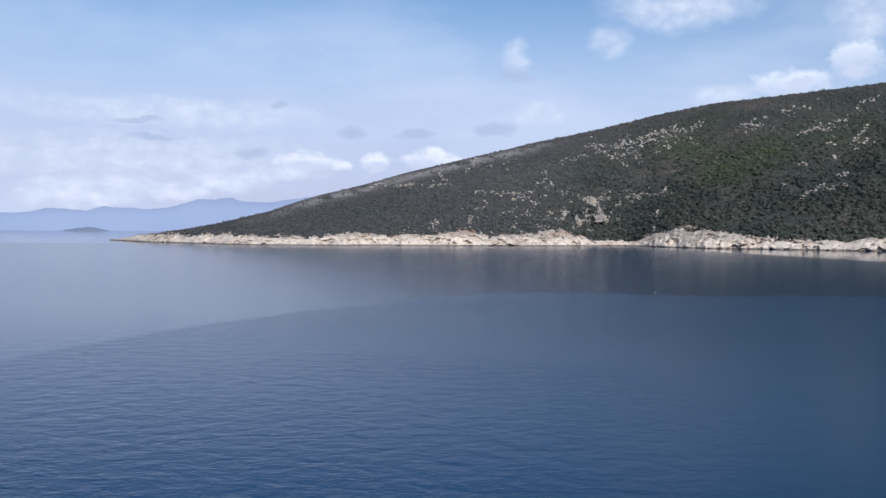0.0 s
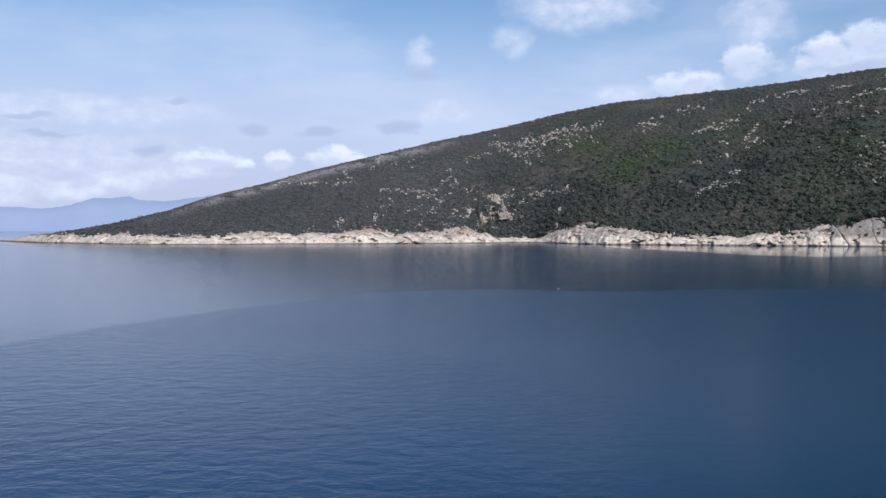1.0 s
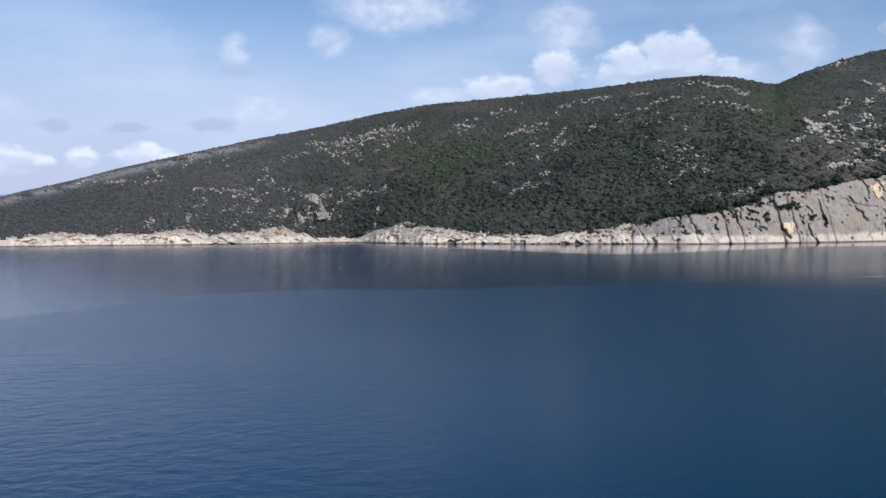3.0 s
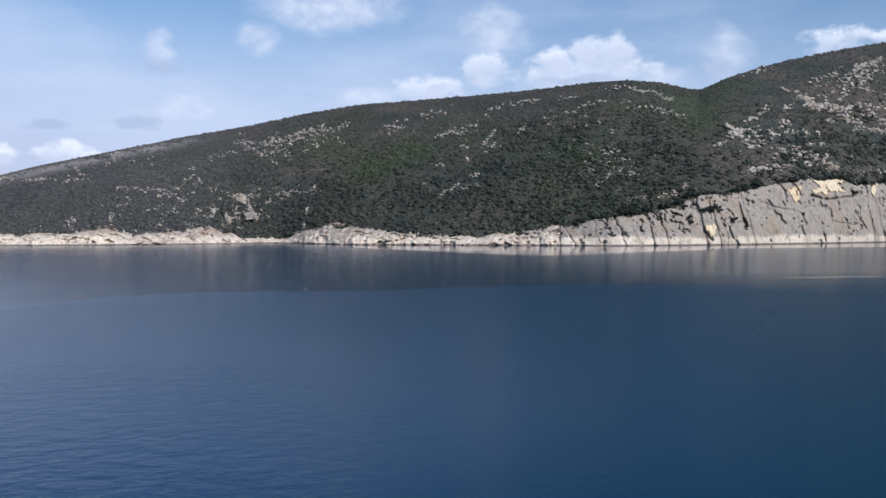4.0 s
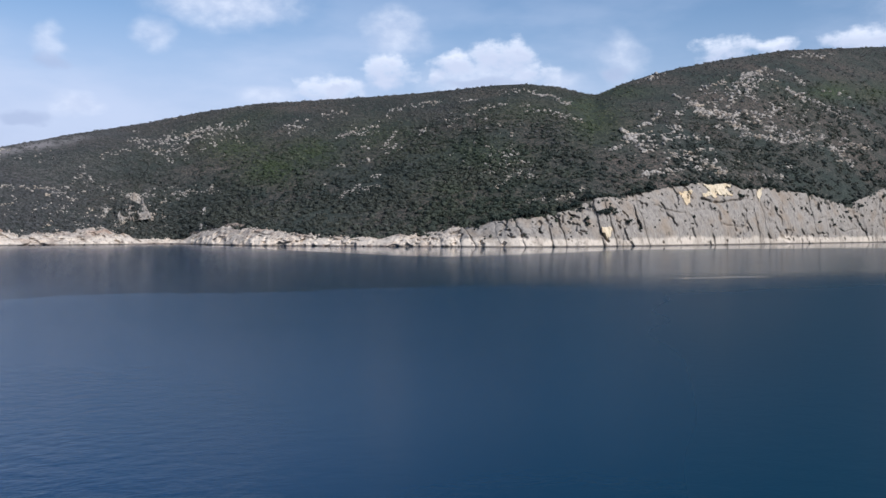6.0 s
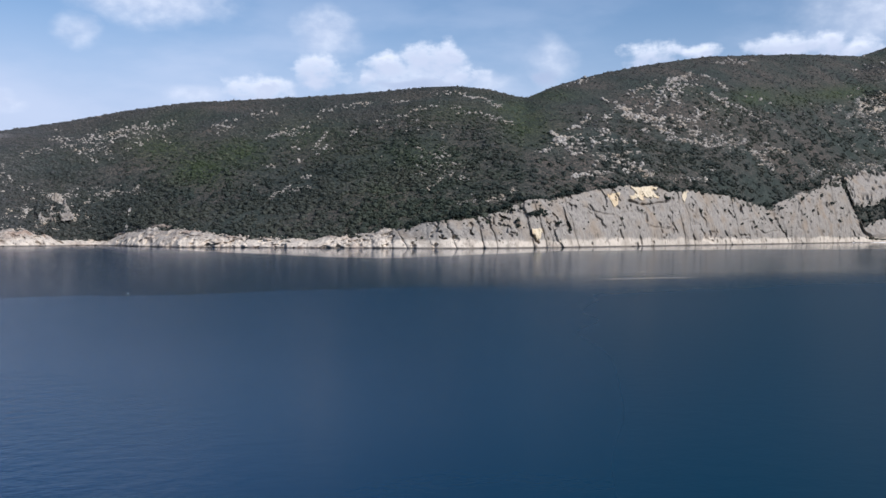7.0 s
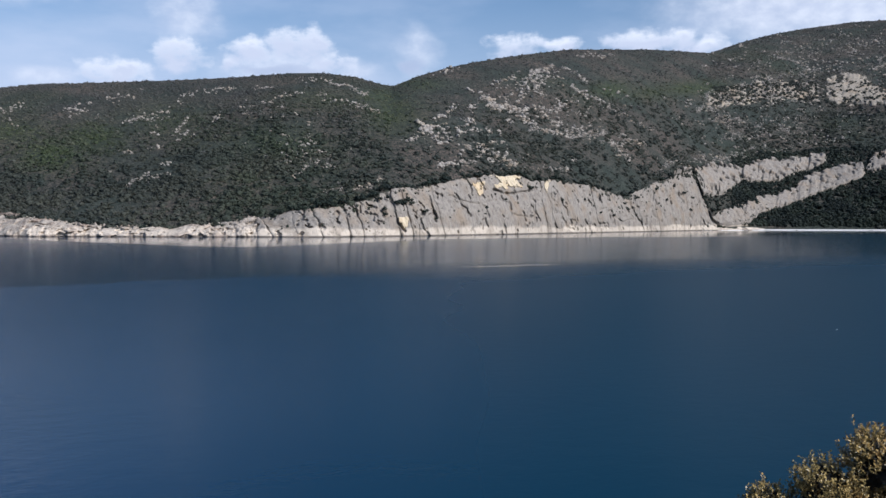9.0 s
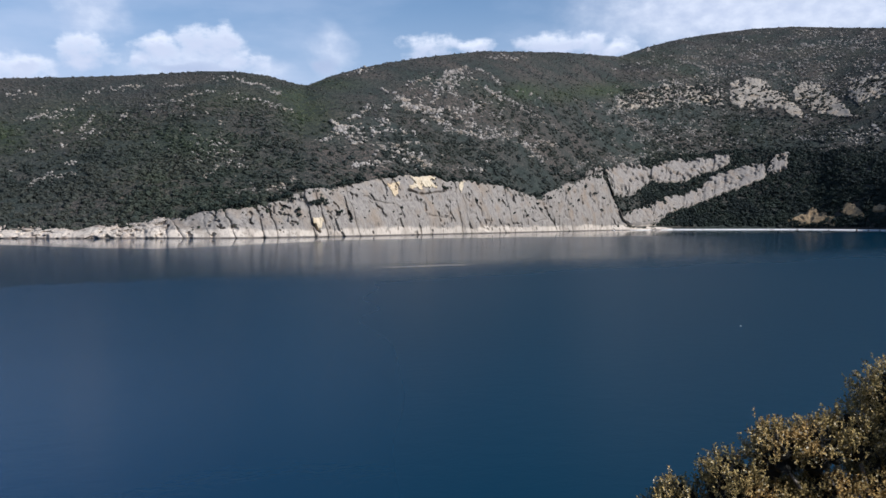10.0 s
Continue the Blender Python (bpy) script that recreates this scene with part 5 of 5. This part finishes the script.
# tufts in the cracks of the cliff, thickest towards its top and its broken end
for a1 in np.linspace(48.35, 49.15, 8):
    rs, rc, zc, rr, zr, r0, z0 = coast(np.array([a1]))
    r = rc[0] - 2.5 + 1.5 * rng.random()
    plant((r * math.sin(radians(a1)), r * math.cos(radians(a1)), zc[0] - 1.8), 0.7 + 0.5 * rng.random())
for a1 in np.linspace(49.1, 50.1, 6):
    rs, rc, zc, rr, zr, r0, z0 = coast(np.array([a1]))
    r = rs[0] + 4.0 + 4.0 * rng.random()
    plant((r * math.sin(radians(a1)), r * math.cos(radians(a1)), 1.0 + 1.5 * rng.random()), 0.8 + 0.6 * rng.random())
k = 1000
ca, cw = 22.5 + 26.2 * rng.random(k), 0.25 + 0.75 * rng.random(k) ** 0.6
keep = rng.random(k) < np.interp(ca, [22, 29, 31, 43, 45, 49], [0.2, 0.4, 0.4, 0.22, 1.0, 1.0]) * (0.25 + 0.75 * cw ** 2)
ca, cw = ca[keep], cw[keep]
cr, cz = cliff_radius(ca, cw)
sa, co = np.sin(np.radians(ca)), np.cos(np.radians(ca))
cr = cr + np.where(ca < 43, cliff_relief(np.stack([cr * sa, cr * co, cz], -1), 2.4), cliff_relief(np.stack([cr * sa, cr * co, cz], -1), 7.5)) - 0.2
k = len(ca)
s1 = 0.8 + 2.4 * rng.random(k) ** 2.2
scatter("cliff_shrubs", np.stack([cr * sa, cr * co, cz - 0.3 * s1], -1), s1, s1 * (0.9 + 0.6 * rng.random(k)), SCRUB, "small dark shrubs rooted in cracks of the cliff", "shrubs")
# stones and low growth along the upper rim of the bare shore
k = 900
sa1 = -24 + 46 * rng.random(k)
rs, rc, zc, rr, zr, r0, z0 = coast(sa1)
r1 = rc + rng.normal(size=k) * 2.0 + 1.5
s1 = 0.8 + 2.0 * rng.random(k) ** 2.5
p = np.stack([r1 * np.sin(np.radians(sa1)), r1 * np.cos(np.radians(sa1)), zc + 0.2 + (r1 - rc) * 0.25], -1)
scatter("shore_stones", p, s1, s1 * (0.8 + 1.0 * rng.random(k)), SHORE_ROCK, "pale stones along the rim of the bare shore", "rocks", STONES)
k = 900
sa1 = -24 + 46 * rng.random(k)
rs, rc, zc, rr, zr, r0, z0 = coast(sa1)
back_off = rng.normal(size=k) * 2.2 + 0.5
r1 = rc + back_off
s1 = 1.2 + 2.4 * rng.random(k) ** 2
p = np.stack([r1 * np.sin(np.radians(sa1)), r1 * np.cos(np.radians(sa1)), zc - 0.5 + np.minimum(back_off, 0) * 0.35], -1)
scatter("scrub", p, s1, s1 * 0.8, SCRUB, "low dark shrubs edging the bare shore rock", "scrub")

# ---- boulders along the waterline ----
BOULDERS = []
for k in range(4):
    v, f = stone_shape(500 + k)
    bm = bmesh.new()
    for q in v:
        bm.verts.new(q)
    bm.verts.ensure_lookup_table()
    for q in f:
        bm.faces.new([bm.verts[int(j)] for j in q])
    bmesh.ops.subdivide_edges(bm, edges=bm.edges[:], cuts=1, use_grid_fill=True)
    for q in bm.verts:
        q.co *= 1 + 0.16 * noise.noise(q.co * 3.1 + Vector((k * 9.0, 0, 0)))
    me = bpy.data.meshes.new("boulder")
    bm.to_mesh(me)
    bm.free()
    me.materials.append(SHORE_ROCK)
    BOULDERS.append(me)
for a1 in np.concatenate([-24 + 46 * rng.random(80), 52 + 13 * rng.random(14)]):
    rs, rc, zc, rr, zr, r0, z0 = coast(np.array([a1]))
    up = rng.random() ** 2 * 0.7 * (a1 < 40)
    r = rs[0] + (rc[0] - rs[0]) * up + rng.random() * 5 - 2.5
    ob = new("boulder", BOULDERS[int(rng.integers(0, 4))])
    size = 1.1 + 1.8 * rng.random() ** 2
    ob.matrix_basis = pose(r * math.sin(radians(a1)), r * math.cos(radians(a1)), 0.15 * size + zc[0] * up ** 0.9, 0, 0, rng.random() * 360) @ Matrix.Diagonal((size * 1.3, size, size * 0.7, 1))
    tagged(ob, "weathered pale limestone boulder at the waterline", "boulder", "boulders along the shore")

# ---- the bush on the near slope ----
BUSH_LEAF, n, b = material("bush_leaves")
g = n.node("ShaderNodeNewGeometry")
rnd = g.outputs["Random Per Island"]
col = n.mix(n.ramp(rnd, 0.0, 1.0, 0.0, 1.0, "LINEAR"), (0.075, 0.060, 0.020), (0.50, 0.37, 0.145))
col = n.mix(n.ramp(n.noise(g.outputs["Position"], 1.6, 3.0), 0.46, 0.66, 0.0, 0.75), col, (0.52, 0.32, 0.11))
col = n.mix(n.ramp(rnd, 0.90, 0.95), col, (0.52, 0.45, 0.30))
n.put(b.inputs["Base Color"], col)
b.inputs["Roughness"].default_value = 0.8
b.inputs["Specular IOR Level"].default_value = 0.15


# the dark of the bush's hollows is painted as a near-black colour
BUSH_SHADE, n, b = material("shade_core")
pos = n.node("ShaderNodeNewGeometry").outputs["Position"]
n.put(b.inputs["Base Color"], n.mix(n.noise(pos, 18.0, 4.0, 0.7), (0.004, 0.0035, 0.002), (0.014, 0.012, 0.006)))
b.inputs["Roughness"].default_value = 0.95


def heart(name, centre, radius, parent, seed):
    """A near-black core inside a leaf mass, put there for the shade between its leaves."""
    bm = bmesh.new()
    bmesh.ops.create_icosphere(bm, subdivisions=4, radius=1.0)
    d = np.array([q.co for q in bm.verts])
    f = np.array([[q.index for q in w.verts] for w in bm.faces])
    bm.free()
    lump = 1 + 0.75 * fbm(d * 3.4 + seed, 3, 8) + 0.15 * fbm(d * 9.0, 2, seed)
    return mesh_object(name, np.array(centre) + d * (radius * 0.60 * lump)[:, None], f, [BUSH_SHADE], parent, smooth=False)


def leafy(name, centre, radius, count, parent, seed):
    """A rounded mass of small leaves with sprigs that stick out of it."""
    g = np.random.default_rng(seed)
    centre = np.array(centre)
    sprigs = int(count / 13 * 2.1)
    d = g.normal(size=(sprigs, 3))
    d /= np.linalg.norm(d, axis=1)[:, None]
    d[:, 2] = np.abs(d[:, 2]) * 0.9 - 0.25 * (g.random(sprigs) < 0.4)
    lump = 1 + 0.75 * fbm(d * 3.4 + seed, 3, 8)
    far = (0.62 + 0.38 * g.random(sprigs) ** 0.6) * lump
    tip = centre + d * (radius * far)[:, None]
    way = d * 0.6 + np.array([0, 0, 0.75]) + g.normal(size=(sprigs, 3)) * 0.35
    way /= np.linalg.norm(way, axis=1)[:, None]
    V, limbs = [], []
    for k in range(sprigs):
        if lump[k] < 0.97 and k % 7:
            continue
        long = 0.07 + 0.09 * g.random()
        s = (np.arange(13) + 0.5) / 13
        c = tip[k] + way[k] * ((s - 0.5) * long)[:, None]
        side = g.normal(size=(13, 3))
        side -= (side @ way[k])[:, None] * way[k]
        side /= np.linalg.norm(side, axis=1)[:, None]
        axis = side * 0.8 + way[k] * 0.55
        axis /= np.linalg.norm(axis, axis=1)[:, None]
        face = d[k] * 0.3 + np.array([0.32, -0.75, 0.6]) + g.normal(size=(13, 3)) * 0.42
        across = np.cross(axis, face)
        across /= np.linalg.norm(across, axis=1)[:, None]
        L = (0.016 + 0.016 * g.random(13))[:, None]
        Wd = L * 0.32
        base, mid, end = c, c + axis * L * 0.5, c + axis * L
        up = np.cross(across, axis) * L * 0.12
        V.append(np.stack([base, mid + across * Wd + up, end, mid - across * Wd + up], 1))
        if k % 9 == 0:
            limbs.append(([tuple(tip[k] - way[k] * long * 0.8 - d[k] * radius * 0.2), tuple(tip[k]), tuple(tip[k] + way[k] * long * 0.5)], [0.004, 0.003, 0.0015]))
    V = np.concatenate(V).reshape(-1, 4, 3)
    i = np.arange(len(V))[:, None] * 4
    part = mesh_object(name, V.reshape(-1, 3), np.concatenate([i + np.array([[0, 1, 2]]), i + np.array([[0, 2, 3]])]), [BUSH_LEAF], parent, smooth=False)
    v, f = limbs_mesh(limbs, 3)
    tagged(mesh_object("twig", v, f, [BARK], part), kind="stuff")
    return part


def toward(a, e, d):
    """The place at bearing a, height angle e and distance d from the viewpoint."""
    return np.array([math.sin(radians(a)) * d, math.cos(radians(a)) * d, EYE_Z + math.tan(radians(e)) * d])


bush = new("bush")
bush.location = toward(66, -23, 9.3)
MASSES = [(50.9, -18.6, 8.6, 0.27), (53.9, -16.7, 8.6, 0.29), (56.7, -15.0, 8.7, 0.29), (59.2, -13.2, 8.9, 0.30), (61.3, -12.7, 9.1, 0.32), (63.3, -12.0, 9.3, 0.30), (66.0, -10.4, 9.6, 0.50),
          (58.0, -15.9, 9.0, 0.33), (56.4, -18.2, 8.8, 0.34), (59.4, -16.2, 9.1, 0.38), (61.8, -15.6, 9.3, 0.42), (65.6, -14.4, 9.7, 0.54), (70.6, -12.6, 10.6, 0.6), (70.0, -17.6, 9.9, 0.6),
          (53.4, -19.5, 8.7, 0.38), (57.5, -20.0, 8.8, 0.42), (61.8, -18.8, 9.2, 0.48), (65.8, -18.0, 9.6, 0.5)]
limbs = []
for k, (a1, e1, d1, R) in enumerate(MASSES):
    c = toward(a1, e1, d1) - np.array(bush.location)
    leafy("leaf_mass", c, R, int(9000 * R * R / 0.25 * 1.0), bush, 900 + k)
    heart("shade_core", c, R, bush, 900 + k)
    limbs.append(([(0, 0, -0.2), tuple(c * 0.5 + np.array([0, 0, 0.1])), tuple(c)], [0.05, 0.03, 0.012]))
for limb in limbs:
    v, f = limbs_mesh([limb], 6)
    mesh_object("branch", v, f, [BARK], bush)
tagged(bush, "olive and ochre small-leaved evergreen bush on the slope", "bush")

# ---- two small floats on the water ----
WHITE, n, b = material("white_float")
n.put(b.inputs["Base Color"], n.mix(n.noise(n.node("ShaderNodeTexCoord").outputs["Object"], 9.0, 3.0), (0.72, 0.71, 0.68), (0.85, 0.85, 0.83)))
b.inputs["Roughness"].default_value = 0.45


def lathe(profile, sides=20):
    """A turned shape from (radius, height) pairs."""
    t = np.linspace(0, 2 * np.pi, sides + 1)
    rows = [np.stack([r * np.cos(t), r * np.sin(t), 0 * t + z], -1) for r, z in profile]
    return np.array(rows).reshape(-1, 3), grid_faces(len(profile), sides + 1)


for a1, d1 in ((6.4, 184.0), (56.4, 111.0)):
    fl = new("fishing_float")
    fl.location = (math.sin(radians(a1)) * d1, math.cos(radians(a1)) * d1, 0)
    fl.scale = (0.4, 0.4, 0.4)
    v, f = lathe([(0.0, -0.16), (0.10, -0.13), (0.16, -0.03), (0.17, 0.05), (0.14, 0.15), (0.06, 0.20), (0.0, 0.205)])
    mesh_object("body", v, f, [WHITE], fl)
    v, f = lathe([(0.0, 0.19), (0.025, 0.19), (0.025, 0.27), (0.018, 0.28), (0.0, 0.28)], 10)
    mesh_object("eye", v, f, [WHITE], fl)
    tagged(fl, "small white fishing float riding on the water", "float", "floats on the water")
